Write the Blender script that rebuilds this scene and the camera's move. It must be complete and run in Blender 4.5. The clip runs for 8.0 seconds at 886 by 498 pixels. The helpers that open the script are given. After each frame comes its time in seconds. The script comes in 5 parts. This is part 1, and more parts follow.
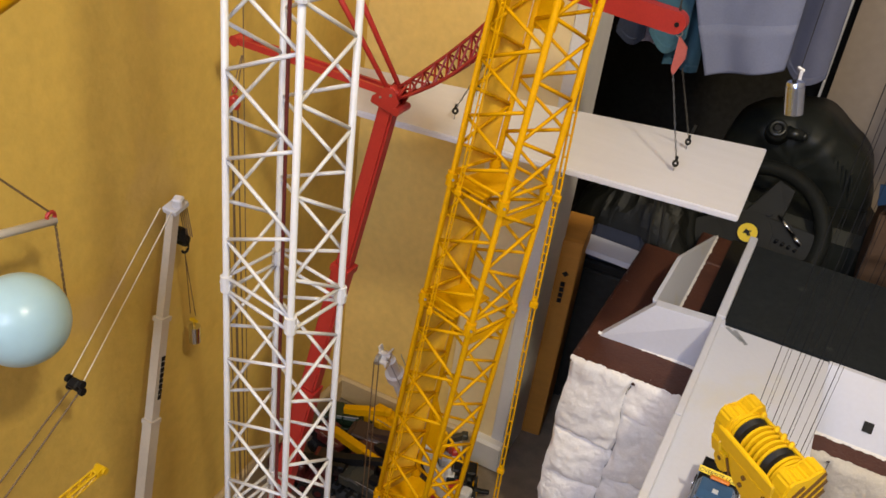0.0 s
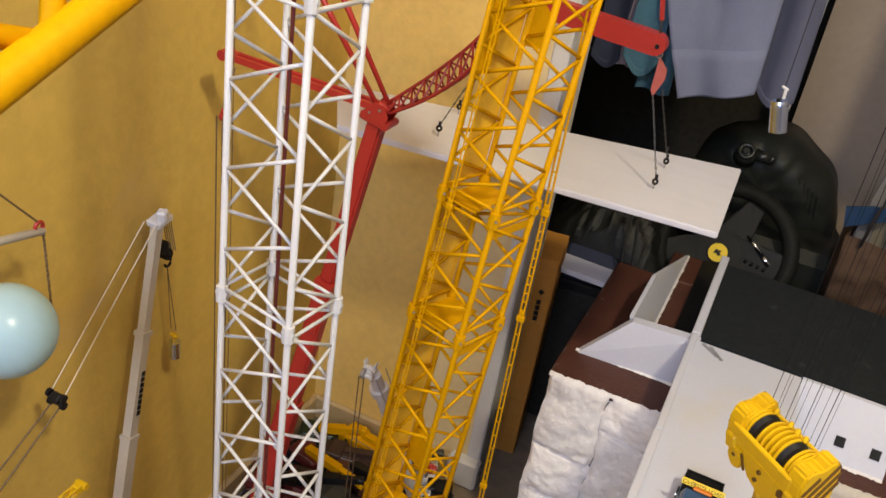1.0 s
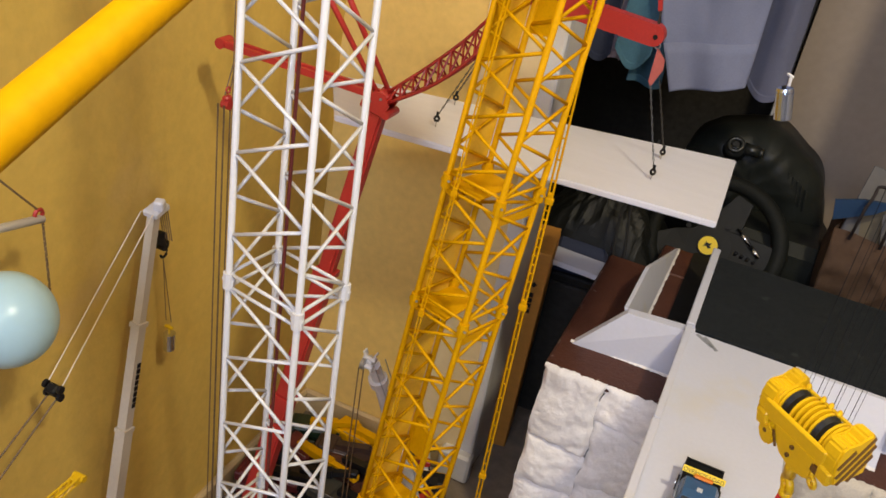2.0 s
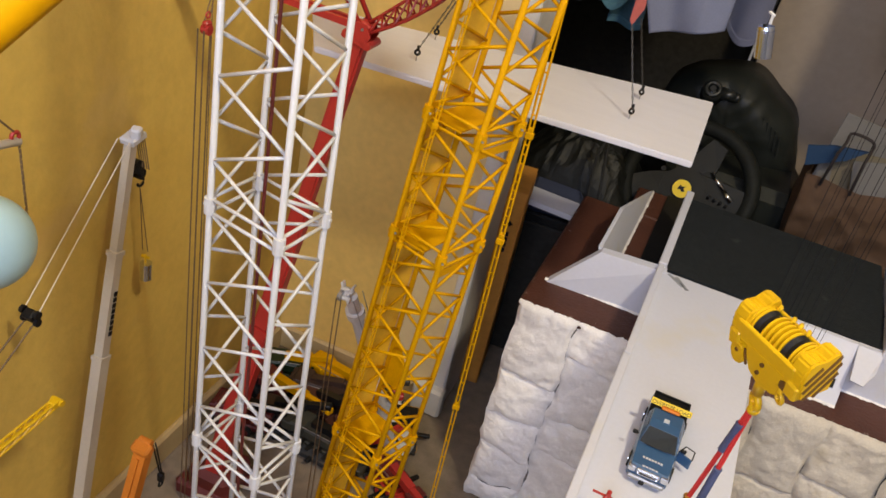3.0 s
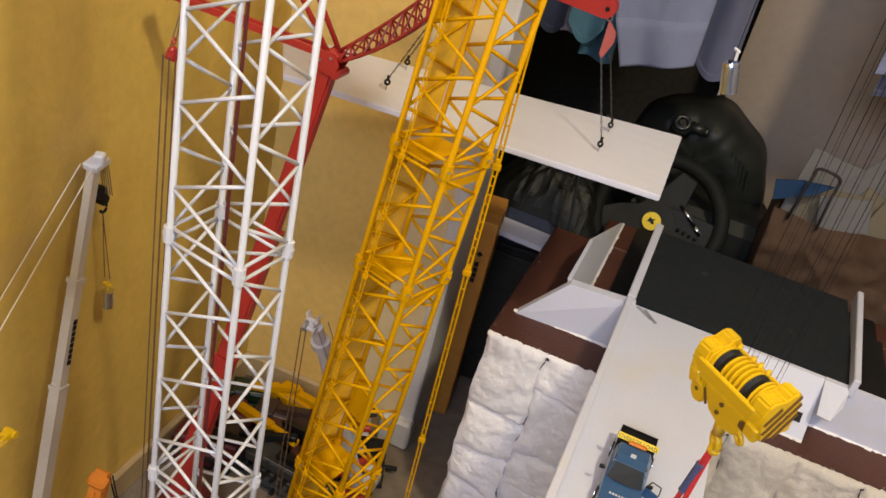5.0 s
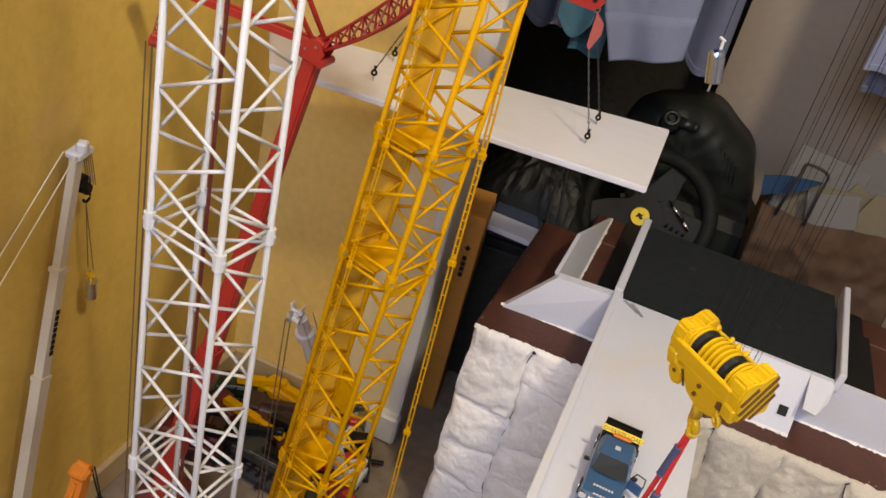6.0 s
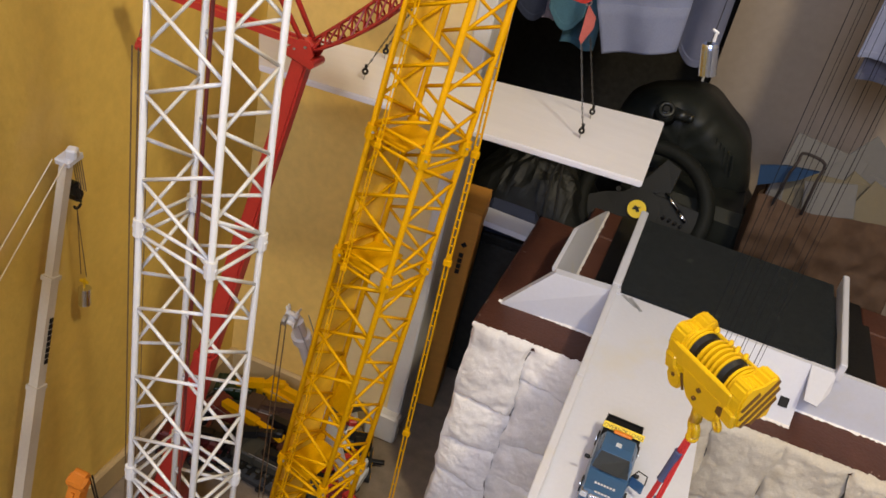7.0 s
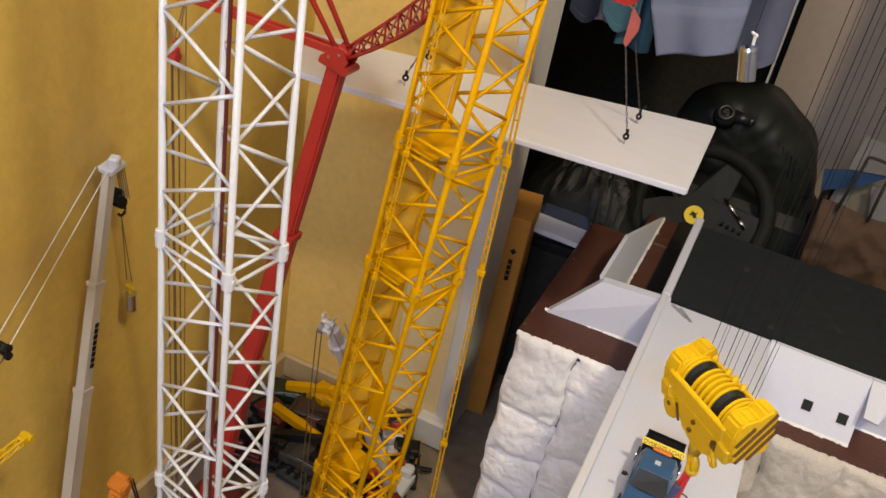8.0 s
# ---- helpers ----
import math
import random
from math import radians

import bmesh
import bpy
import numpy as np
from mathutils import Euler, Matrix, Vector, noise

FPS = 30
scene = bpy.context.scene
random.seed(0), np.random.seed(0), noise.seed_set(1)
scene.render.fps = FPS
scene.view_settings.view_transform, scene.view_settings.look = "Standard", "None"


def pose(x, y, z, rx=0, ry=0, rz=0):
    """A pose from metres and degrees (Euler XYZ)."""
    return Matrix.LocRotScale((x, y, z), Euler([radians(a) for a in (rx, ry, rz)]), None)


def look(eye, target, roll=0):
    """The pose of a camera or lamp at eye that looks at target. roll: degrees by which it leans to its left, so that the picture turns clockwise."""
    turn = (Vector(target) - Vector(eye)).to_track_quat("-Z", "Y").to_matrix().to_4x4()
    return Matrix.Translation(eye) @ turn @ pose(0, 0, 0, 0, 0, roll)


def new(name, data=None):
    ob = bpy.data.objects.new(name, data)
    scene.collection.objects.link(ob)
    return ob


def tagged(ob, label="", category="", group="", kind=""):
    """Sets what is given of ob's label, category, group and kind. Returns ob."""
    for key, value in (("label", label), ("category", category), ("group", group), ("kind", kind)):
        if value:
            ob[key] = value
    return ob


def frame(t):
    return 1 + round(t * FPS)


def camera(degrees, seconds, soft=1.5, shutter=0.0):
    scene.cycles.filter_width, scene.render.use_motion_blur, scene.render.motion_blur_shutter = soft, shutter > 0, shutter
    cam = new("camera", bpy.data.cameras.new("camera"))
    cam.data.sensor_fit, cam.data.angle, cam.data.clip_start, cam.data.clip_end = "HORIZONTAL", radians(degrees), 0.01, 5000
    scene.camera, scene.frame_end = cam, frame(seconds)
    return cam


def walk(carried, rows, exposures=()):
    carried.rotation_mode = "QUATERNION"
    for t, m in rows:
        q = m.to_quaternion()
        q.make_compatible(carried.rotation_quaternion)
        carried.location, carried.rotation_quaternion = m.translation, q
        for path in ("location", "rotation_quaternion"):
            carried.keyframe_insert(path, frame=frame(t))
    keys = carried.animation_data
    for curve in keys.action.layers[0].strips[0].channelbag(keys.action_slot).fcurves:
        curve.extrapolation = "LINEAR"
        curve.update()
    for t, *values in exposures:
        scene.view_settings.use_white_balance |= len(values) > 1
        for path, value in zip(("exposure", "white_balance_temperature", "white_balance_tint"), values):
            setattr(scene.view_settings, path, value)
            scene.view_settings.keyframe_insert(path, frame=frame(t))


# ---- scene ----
cam = camera(53.4, 8.0, 1.6)
METRES, EYE, TILT, LEAN, TURN = 0.17, 1.14, -31.0, -6.9, 27.0
ROWS = [
    (0.0, 0.0, 0.0, 0.0, 0.0, 0.0, -0.0),
    (0.5, -0.0539, -0.0533, -0.0242, -1.18, 1.15, -0.29),
    (1.0, -0.1655, -0.0467, -0.0606, -2.55, 1.55, -0.29),
    (2.5, -0.3407, -0.0507, -0.1741, -4.93, -1.85, -0.95),
    (3.0, -0.3452, -0.0628, -0.1875, -5.71, -2.14, -1.3),
    (3.5, -0.3238, -0.0345, -0.21, -6.41, -0.48, -2.51),
    (4.0, -0.3277, -0.0205, -0.2241, -6.85, -0.22, -3.13),
    (4.5, -0.3264, -0.0306, -0.1811, -7.15, -0.07, -2.71),
    (6.0, -0.244, 0.0017, -0.2238, -7.86, -0.28, -2.24),
    (6.5, -0.2572, 0.0174, -0.21, -8.11, -0.38, -2.04),
    (7.0, -0.2209, 0.0486, -0.1894, -8.0, -0.67, -0.97),
    (7.5, -0.1124, 0.0736, -0.1463, -7.57, -0.61, -1.37),
    (8.0, 0.0119, 0.1131, -0.1403, -3.36, -0.65, -1.23),
]
BETWEEN = [
    (1.2, look((-0.023, -0.028, 1.122), (-0.630, 1.630, 0.183), 9.5)),
    (2.3, look((-0.040, -0.040, 1.116), (-0.563, 1.615, 0.122), 11.3)),
    (4.7, look((-0.036, -0.038, 1.111), (-0.474, 1.644, 0.121), 14.3)),
    (5.8, look((-0.026, -0.036, 1.105), (-0.444, 1.650, 0.114), 14.6)),
]
PATH = BETWEEN + [(t, pose(0, 0, EYE, TILT, LEAN, TURN) @ pose(METRES * x, METRES * y, METRES * z, 90 + pitch, roll, yaw)) for t, x, y, z, yaw, pitch, roll in ROWS]
walk(cam, sorted(PATH, key=lambda row: row[0]))

# ---- light ----
world = bpy.data.worlds.new("world")
scene.world = world
world.use_nodes = True
world.node_tree.nodes["Background"].inputs[0].default_value = (0.55, 0.62, 0.8, 1)
world.node_tree.nodes["Background"].inputs[1].default_value = 0.3
scene.view_settings.exposure = 0.0


def area_lamp(name, at, target, size, power, colour):
    data = bpy.data.lights.new(name, "AREA")
    data.shape, data.size, data.energy, data.color = "DISK", size, power, colour
    ob = new(name, data)
    ob.matrix_world = look(at, target)
    return ob


area_lamp("ceiling_lamp_light", (0.64, 0.0, 2.26), (-0.25, 0.85, 0.5), 0.20, 25.5, (0.99, 0.86, 0.62))
area_lamp("window_light", (-0.15, -1.70, 1.95), (0.0, 0.8, 0.4), 1.2, 55, (0.64, 0.72, 1.0))


# ---- materials ----
def material(name, colour, rough=0.6, metal=0.0, vary=0.12, scale=40.0, bump=0.0, bump_scale=200.0, spot=None, spot_scale=9.0, spot_cut=0.62, coat=0.0, random_tint=0.0, stretch=None, spec=0.5):
    """A procedural surface: colour broken up at two scales, with fine relief."""
    m = bpy.data.materials.new(name)
    m.use_nodes = True
    nt = m.node_tree
    n, ln = nt.nodes, nt.links
    b = n["Principled BSDF"]
    b.inputs["Roughness"].default_value = rough
    b.inputs["Metallic"].default_value = metal
    b.inputs["Coat Weight"].default_value = coat
    b.inputs["Specular IOR Level"].default_value = spec
    tc = n.new("ShaderNodeTexCoord")
    mp = n.new("ShaderNodeMapping")
    if stretch:
        mp.inputs["Scale"].default_value = stretch
    ln.new(tc.outputs["Object"], mp.inputs["Vector"])
    small, large = n.new("ShaderNodeTexNoise"), n.new("ShaderNodeTexNoise")
    small.inputs["Scale"].default_value, small.inputs["Detail"].default_value = scale * 6, 5
    large.inputs["Scale"].default_value, large.inputs["Detail"].default_value = scale * 0.35, 3
    for node in (small, large):
        ln.new(mp.outputs[0], node.inputs["Vector"])
    mix = n.new("ShaderNodeMath")
    mix.operation = "ADD"
    ln.new(small.outputs["Fac"], mix.inputs[0])
    ln.new(large.outputs["Fac"], mix.inputs[1])
    rng = n.new("ShaderNodeMapRange")
    rng.inputs["From Min"].default_value, rng.inputs["From Max"].default_value = 0.65, 1.35
    rng.inputs["To Min"].default_value, rng.inputs["To Max"].default_value = 1 - vary, 1 + vary
    ln.new(mix.outputs[0], rng.inputs["Value"])
    value = rng.outputs[0]
    if random_tint:
        info = n.new("ShaderNodeObjectInfo")
        r2 = n.new("ShaderNodeMapRange")
        r2.inputs["To Min"].default_value, r2.inputs["To Max"].default_value = 1 - random_tint, 1 + random_tint
        ln.new(info.outputs["Random"], r2.inputs["Value"])
        mul = n.new("ShaderNodeMath")
        mul.operation = "MULTIPLY"
        ln.new(value, mul.inputs[0])
        ln.new(r2.outputs[0], mul.inputs[1])
        value = mul.outputs[0]
    sc = n.new("ShaderNodeVectorMath")
    sc.operation = "SCALE"
    sc.inputs[0].default_value = colour[:3]
    ln.new(value, sc.inputs["Scale"])
    out = sc.outputs[0]
    if spot:
        sp = n.new("ShaderNodeTexNoise")
        sp.inputs["Scale"].default_value, sp.inputs["Detail"].default_value = spot_scale, 6
        ln.new(mp.outputs[0], sp.inputs["Vector"])
        cut = n.new("ShaderNodeMapRange")
        cut.inputs["From Min"].default_value, cut.inputs["From Max"].default_value = spot_cut, spot_cut + 0.14
        ln.new(sp.outputs["Fac"], cut.inputs["Value"])
        mx = n.new("ShaderNodeMix")
        mx.data_type = "RGBA"
        ln.new(cut.outputs[0], mx.inputs["Factor"])
        ln.new(out, mx.inputs["A"])
        mx.inputs["B"].default_value = (*spot, 1)
        out = mx.outputs["Result"]
    ln.new(out, b.inputs["Base Color"])
    if bump:
        bn = n.new("ShaderNodeTexNoise")
        bn.inputs["Scale"].default_value, bn.inputs["Detail"].default_value = bump_scale, 4
        ln.new(mp.outputs[0], bn.inputs["Vector"])
        bu = n.new("ShaderNodeBump")
        bu.inputs["Strength"].default_value, bu.inputs["Distance"].default_value = bump, 0.002
        ln.new(bn.outputs["Fac"], bu.inputs["Height"])
        ln.new(bu.outputs[0], b.inputs["Normal"])
    return m


OCHRE = material("ochre_wall_paint", (0.635, 0.430, 0.088), 0.75, vary=0.10, scale=12, bump=0.35, bump_scale=90, spot=(0.61, 0.42, 0.14), spot_scale=5)
PANELP = material("buff_door_paint", (0.345, 0.272, 0.198), 0.6, vary=0.08, scale=10, bump=0.12, bump_scale=120, spec=0.3)
# Paler paint for the wall's end, holding the brighter light there.
LITCREAM = material("lit_end_wall_paint", (0.72, 0.575, 0.32), 0.6, vary=0.06, scale=10, bump=0.2, bump_scale=110)
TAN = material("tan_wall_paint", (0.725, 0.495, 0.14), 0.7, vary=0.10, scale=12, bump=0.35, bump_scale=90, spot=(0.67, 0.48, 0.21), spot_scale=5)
GREYPAINT = material("grey_white_reveal_paint", (0.62, 0.60, 0.57), 0.55, vary=0.05, scale=10, bump=0.1)
TRIM = material("skirting_gloss_paint", (0.46, 0.335, 0.165), 0.4, vary=0.07, scale=20)
CEIL = material("ceiling_paint", (0.75, 0.72, 0.66), 0.8, vary=0.04, scale=5)
CARPET = material("beige_carpet", (0.23, 0.18, 0.13), 0.95, vary=0.25, scale=120, bump=0.6, bump_scale=900, spec=0.2)
# Near-black so that the unlit depth of the recess is in the colour itself.
RECESSDARK = material("recess_shade_dark", (0.034, 0.031, 0.026), 0.7, vary=0.3, scale=14, bump=0.2, spec=0.15)
BROWN = material("brown_painted_board", (0.085, 0.031, 0.019), 0.5, vary=0.22, scale=60, bump=0.5, bump_scale=260, spot=(0.20, 0.11, 0.08), spot_scale=150, spot_cut=0.70, spec=0.3)
BLACKBOARD = material("black_board", (0.013, 0.012, 0.011), 0.6, vary=0.3, scale=40, bump=0.3, spec=0.2)
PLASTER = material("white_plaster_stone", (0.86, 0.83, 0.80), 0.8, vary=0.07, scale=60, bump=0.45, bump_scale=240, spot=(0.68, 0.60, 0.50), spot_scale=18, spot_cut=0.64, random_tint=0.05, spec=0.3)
# Creamier, spotted plaster, also darkened to stand in for weaker light on the right.
DIMCREAMPLASTER = material("dimmed_cream_plaster_stone", (0.60, 0.545, 0.455), 0.85, vary=0.10, scale=60, bump=0.5, bump_scale=240, spot=(0.50, 0.44, 0.34), spot_scale=26, spot_cut=0.60, random_tint=0.05, spec=0.3)
JOINT = material("grey_plaster_joint", (0.16, 0.15, 0.14), 0.9, vary=0.3, scale=120, bump=0.6)
WHITEBOARD = material("white_painted_card", (0.625, 0.635, 0.705), 0.55, vary=0.03, scale=30, bump=0.08, spot=(0.63, 0.61, 0.58), spot_scale=9, spot_cut=0.60, spec=0.4)
SLATE = material("black_sandpaper_road", (0.0150, 0.0182, 0.0200), 0.85, vary=0.35, scale=300, bump=0.5, bump_scale=1500, spot=(0.05, 0.055, 0.05), spot_scale=30, spot_cut=0.66, spec=0.22)
PLANKM = material("white_painted_plank", (0.64, 0.638, 0.685), 0.5, vary=0.04, scale=30, bump=0.15, bump_scale=160, stretch=(1, 6, 6))
WHITEMETAL = material("white_enamel", (0.64, 0.64, 0.65), 0.35, vary=0.04, scale=50)
WHITEGREY = material("pale_grey_enamel", (0.56, 0.495, 0.385), 0.4, vary=0.06, scale=50)
YELLOW = material("crane_yellow_enamel", (0.63, 0.315, 0.0006), 0.55, vary=0.10, scale=70, spec=0.07)
# Paler than the crane yellow: the plate's reflected light is put into the colour.
YELLOWSHEEN = material("pale_sheen_yellow_plate", (0.86, 0.53, 0.035), 0.45, vary=0.08, scale=40, bump=0.05, bump_scale=60, coat=0.1, spec=0.45)
YELLOWB = material("bright_yellow_enamel", (0.67, 0.405, 0.005), 0.35, vary=0.06, scale=80)
RED = material("crane_red_enamel", (0.40, 0.026, 0.020), 0.4, vary=0.12, scale=70)
DARKRED = material("dark_red_enamel", (0.11, 0.014, 0.012), 0.5, vary=0.2, scale=70)
ORANGE = material("orange_enamel", (0.62, 0.19, 0.018), 0.4, vary=0.1, scale=70)
GREEN = material("dark_green_enamel", (0.011, 0.026, 0.011), 0.45, vary=0.2, scale=70)
UMBER = material("dark_umber_enamel", (0.040, 0.020, 0.014), 0.55, vary=0.3, scale=90)
OLIVE = material("dark_olive_enamel", (0.045, 0.042, 0.030), 0.55, vary=0.25, scale=90)
BLACK = material("black_plastic", (0.007, 0.007, 0.0075), 0.5, vary=0.3, scale=80, spec=0.3)
RUBBER = material("tyre_rubber", (0.02, 0.02, 0.02), 0.8, vary=0.3, scale=120, bump=0.4)
ROPE = material("dark_steel_rope", (0.145, 0.092, 0.045), 0.6, vary=0.3, scale=300)
ROPEGREY = material("grey_steel_rope", (0.03, 0.03, 0.03), 0.85, vary=0.2, scale=300, spec=0.1)
HROPE = material("grey_hoist_rope", (0.016, 0.016, 0.017), 0.95, vary=0.2, scale=300, spec=0.0)
ROPEWHITE = material("pale_cord", (0.70, 0.62, 0.48), 0.7, vary=0.1, scale=200)
CHROME = material("polished_chrome", (0.66, 0.68, 0.72), 0.14, metal=1.0, vary=0.05)
SATIN = material("satin_silver", (0.50, 0.575, 0.76), 0.24, metal=1.0, vary=0.05, scale=80)
DARKCHAIN = material("dark_steel_chain", (0.055, 0.052, 0.046), 0.5, metal=0.3, vary=0.2, scale=300)
STEEL = material("grey_steel", (0.35, 0.35, 0.36), 0.4, metal=0.8, vary=0.15, scale=90)
BALLOON = material("pale_blue_rubber", (0.42, 0.62, 0.68), 0.3, vary=0.04, scale=10)
BLUE = material("truck_blue_paint", (0.035, 0.095, 0.20), 0.3, vary=0.08, scale=60, coat=0.4)
SCREEN = material("smoked_glass", (0.022, 0.026, 0.028), 0.06, vary=0.1)
SIGN = material("sign_yellow", (0.85, 0.62, 0.02), 0.5, vary=0.05)
CARD = material("brown_cardboard", (0.48, 0.21, 0.030), 0.75, vary=0.12, scale=30, bump=0.15, stretch=(1, 8, 8))
# Bag and paper colours are darkened to hold the shade of the recess.
KRAFT = material("shaded_brown_paper", (0.086, 0.050, 0.029), 0.7, vary=0.16, scale=14, bump=0.5, bump_scale=40, spec=0.2)
PAPER = material("shaded_white_paper", (0.135, 0.128, 0.12), 0.7, vary=0.05, scale=20, spec=0.3)
PAPERY = material("shaded_cream_paper", (0.145, 0.12, 0.075), 0.7, vary=0.05, scale=20, spec=0.3)
BLUECARD = material("blue_card", (0.010, 0.040, 0.10), 0.6, vary=0.1)
SHIRT = material("pale_blue_cotton", (0.195, 0.215, 0.315), 0.85, vary=0.08, scale=60, bump=0.3, bump_scale=1200)
SHIRT2 = material("slate_blue_cotton", (0.105, 0.112, 0.165), 0.85, vary=0.08, scale=60, bump=0.3, bump_scale=1200)
TEAL = material("teal_cotton", (0.06, 0.15, 0.205), 0.9, vary=0.15, scale=60, bump=0.3)
NAVY = material("navy_cotton", (0.035, 0.045, 0.09), 0.9, vary=0.15, scale=60, bump=0.3)
STRIPE = material("pale_striped_cotton", (0.40, 0.33, 0.38), 0.9, vary=0.3, scale=60, stretch=(30, 30, 0.3))
WHEELP = material("dark_moulded_plastic", (0.015, 0.0165, 0.013), 0.42, vary=0.2, scale=50, bump=0.2, bump_scale=700, spec=0.2)
WHEELG = material("grey_moulded_plastic", (0.0095, 0.010, 0.0085), 0.6, vary=0.15, scale=60, spec=0.3)


# ---- building blocks ----
def part(name, bm, mat, parent=None, label="", smooth=False, at=None):
    """Links a bmesh as one mesh object, under a thing or a part if one is given."""
    me = bpy.data.meshes.new(name)
    bmesh.ops.recalc_face_normals(bm, faces=bm.faces)
    if smooth:
        for fc in bm.faces:
            fc.smooth = True
    bm.to_mesh(me)
    bm.free()
    me.materials.append(mat)
    ob = new(name, me)
    if at is not None:
        ob.matrix_world = at
    if parent is not None:
        ob.parent = parent
    if label:
        ob["label"] = label
    return ob


def thing(name, label, category, at=(0, 0, 0), group="", kind="", turn=0.0):
    ob = new(name)
    ob.matrix_world = pose(*at, 0, 0, turn)
    ob.empty_display_size = 0.02
    return tagged(ob, label, category, group, kind)


def tube(bm, a, b, r, n=8, r2=None):
    a, b = Vector(a), Vector(b)
    d = b - a
    q = d.to_track_quat("Z", "Y").to_matrix().to_4x4()
    bmesh.ops.create_cone(bm, cap_ends=True, segments=n, radius1=r, radius2=r if r2 is None else r2, depth=d.length, matrix=Matrix.Translation((a + b) / 2) @ q)


def block(bm, c, s, turn=(0, 0, 0), bevel=0.0):
    res = bmesh.ops.create_cube(bm, size=1.0, matrix=pose(*c, *turn) @ Matrix.Diagonal((*s, 1)))
    if bevel:
        edges = {e for v in res["verts"] for e in v.link_edges}
        bmesh.ops.bevel(bm, geom=list(edges), offset=bevel, segments=1, affect="EDGES")


def prism(bm, pts, shift):
    """A flat outline given as points, pushed out by the vector shift."""
    sh = Vector(shift)
    lo = [bm.verts.new(Vector(p)) for p in pts]
    hi = [bm.verts.new(Vector(p) + sh) for p in pts]
    bm.faces.new(lo)
    bm.faces.new(hi[::-1])
    for i in range(len(pts)):
        j = (i + 1) % len(pts)
        bm.faces.new((lo[i], hi[i], hi[j], lo[j]))


def beam(bm, a, b, w, h, up=(0, 0, 1)):
    """A square bar from a to b."""
    a, b = Vector(a), Vector(b)
    d = (b - a).normalized()
    s = d.cross(Vector(up)).normalized()
    u = s.cross(d)
    corners = [(s * i * w + u * j * h) / 2 for i, j in ((-1, -1), (1, -1), (1, 1), (-1, 1))]
    prism(bm, [a + c for c in corners], b - a)


def polytube(bm, pts, r, n=8):
    """One unbroken tube through the points."""
    pts = [Vector(p) for p in pts]
    rows = []
    for i, p in enumerate(pts):
        d = (pts[min(i + 1, len(pts) - 1)] - pts[max(i - 1, 0)]).normalized()
        q = d.to_track_quat("Z", "Y").to_matrix()
        rows.append([bm.verts.new(p + q @ Vector((r * math.cos(2 * math.pi * k / n), r * math.sin(2 * math.pi * k / n), 0))) for k in range(n)])
    for a, c in zip(rows[:-1], rows[1:]):
        for k in range(n):
            bm.faces.new((a[k], a[(k + 1) % n], c[(k + 1) % n], c[k]))
    bm.faces.new(rows[0][::-1])
    bm.faces.new(rows[-1])


def ring(bm, centre, normal, big, small, n=24, m=8):
    q = Vector(normal).to_track_quat("Z", "Y").to_matrix()
    rows = []
    for i in range(n):
        t = 2 * math.pi * i / n
        row = []
        for j in range(m):
            p = 2 * math.pi * j / m
            row.append(bm.verts.new(Vector(centre) + q @ Vector(((big + small * math.cos(p)) * math.cos(t), (big + small * math.cos(p)) * math.sin(t), small * math.sin(p)))))
        rows.append(row)
    for i in range(n):
        for j in range(m):
            bm.faces.new((rows[i][j], rows[(i + 1) % n][j], rows[(i + 1) % n][(j + 1) % m], rows[i][(j + 1) % m]))


def single(name, mat, fn, label, category, kind="", group="", smooth=False):
    """A thing that is one mesh."""
    bm = bmesh.new()
    fn(bm)
    return tagged(part(name, bm, mat, smooth=smooth), label, category, group, kind)


# ---- the room ----
WX, WY, EX = -0.66, 1.15, -0.320
single("floor", CARPET, lambda b: block(b, (0.9, 0.35, -0.05), (3.4, 4.5, 0.1)), "beige carpet floor under the models", "floor", "structure")
single("ceiling", CEIL, lambda b: block(b, (0.9, 0.35, 2.45), (3.4, 4.5, 0.1)), "plain off-white ceiling", "ceiling", "structure")
single("wall_west", OCHRE, lambda b: block(b, (WX - 0.05, -0.4, 1.2), (0.1, 3.1, 2.4)), "ochre painted wall with faint roller texture", "wall", "structure")
# Past CX the wall takes a paler paint in place of stronger light.
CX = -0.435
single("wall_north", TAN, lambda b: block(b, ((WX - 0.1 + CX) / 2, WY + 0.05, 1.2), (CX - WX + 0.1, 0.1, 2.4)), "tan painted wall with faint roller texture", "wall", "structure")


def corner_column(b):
    """The wall's end, its brighter light put into the paint, with its front corner rounded over."""
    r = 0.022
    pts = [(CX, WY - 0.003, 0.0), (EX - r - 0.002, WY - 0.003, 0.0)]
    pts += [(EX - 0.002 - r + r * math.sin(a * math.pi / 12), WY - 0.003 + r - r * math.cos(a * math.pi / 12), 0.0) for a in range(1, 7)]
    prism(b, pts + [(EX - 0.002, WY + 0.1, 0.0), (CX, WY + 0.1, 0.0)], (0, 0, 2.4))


single("wall_corner", LITCREAM, corner_column, "wall end with its brighter light put into a pale cream paint", "wall", "structure")
# Recess walls: shade comes from their near-black colour.
single("wall_closet_side", RECESSDARK, lambda b: block(b, (-0.72, 1.70, 1.2), (0.1, 0.9, 2.4)), "side of the wardrobe recess, its shade put into the colour", "wall", "structure")
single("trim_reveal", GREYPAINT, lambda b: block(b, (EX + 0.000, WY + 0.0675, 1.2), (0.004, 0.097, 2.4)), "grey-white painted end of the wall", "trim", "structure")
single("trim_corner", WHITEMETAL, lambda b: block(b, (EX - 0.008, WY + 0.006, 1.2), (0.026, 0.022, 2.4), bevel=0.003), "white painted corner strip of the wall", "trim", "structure")
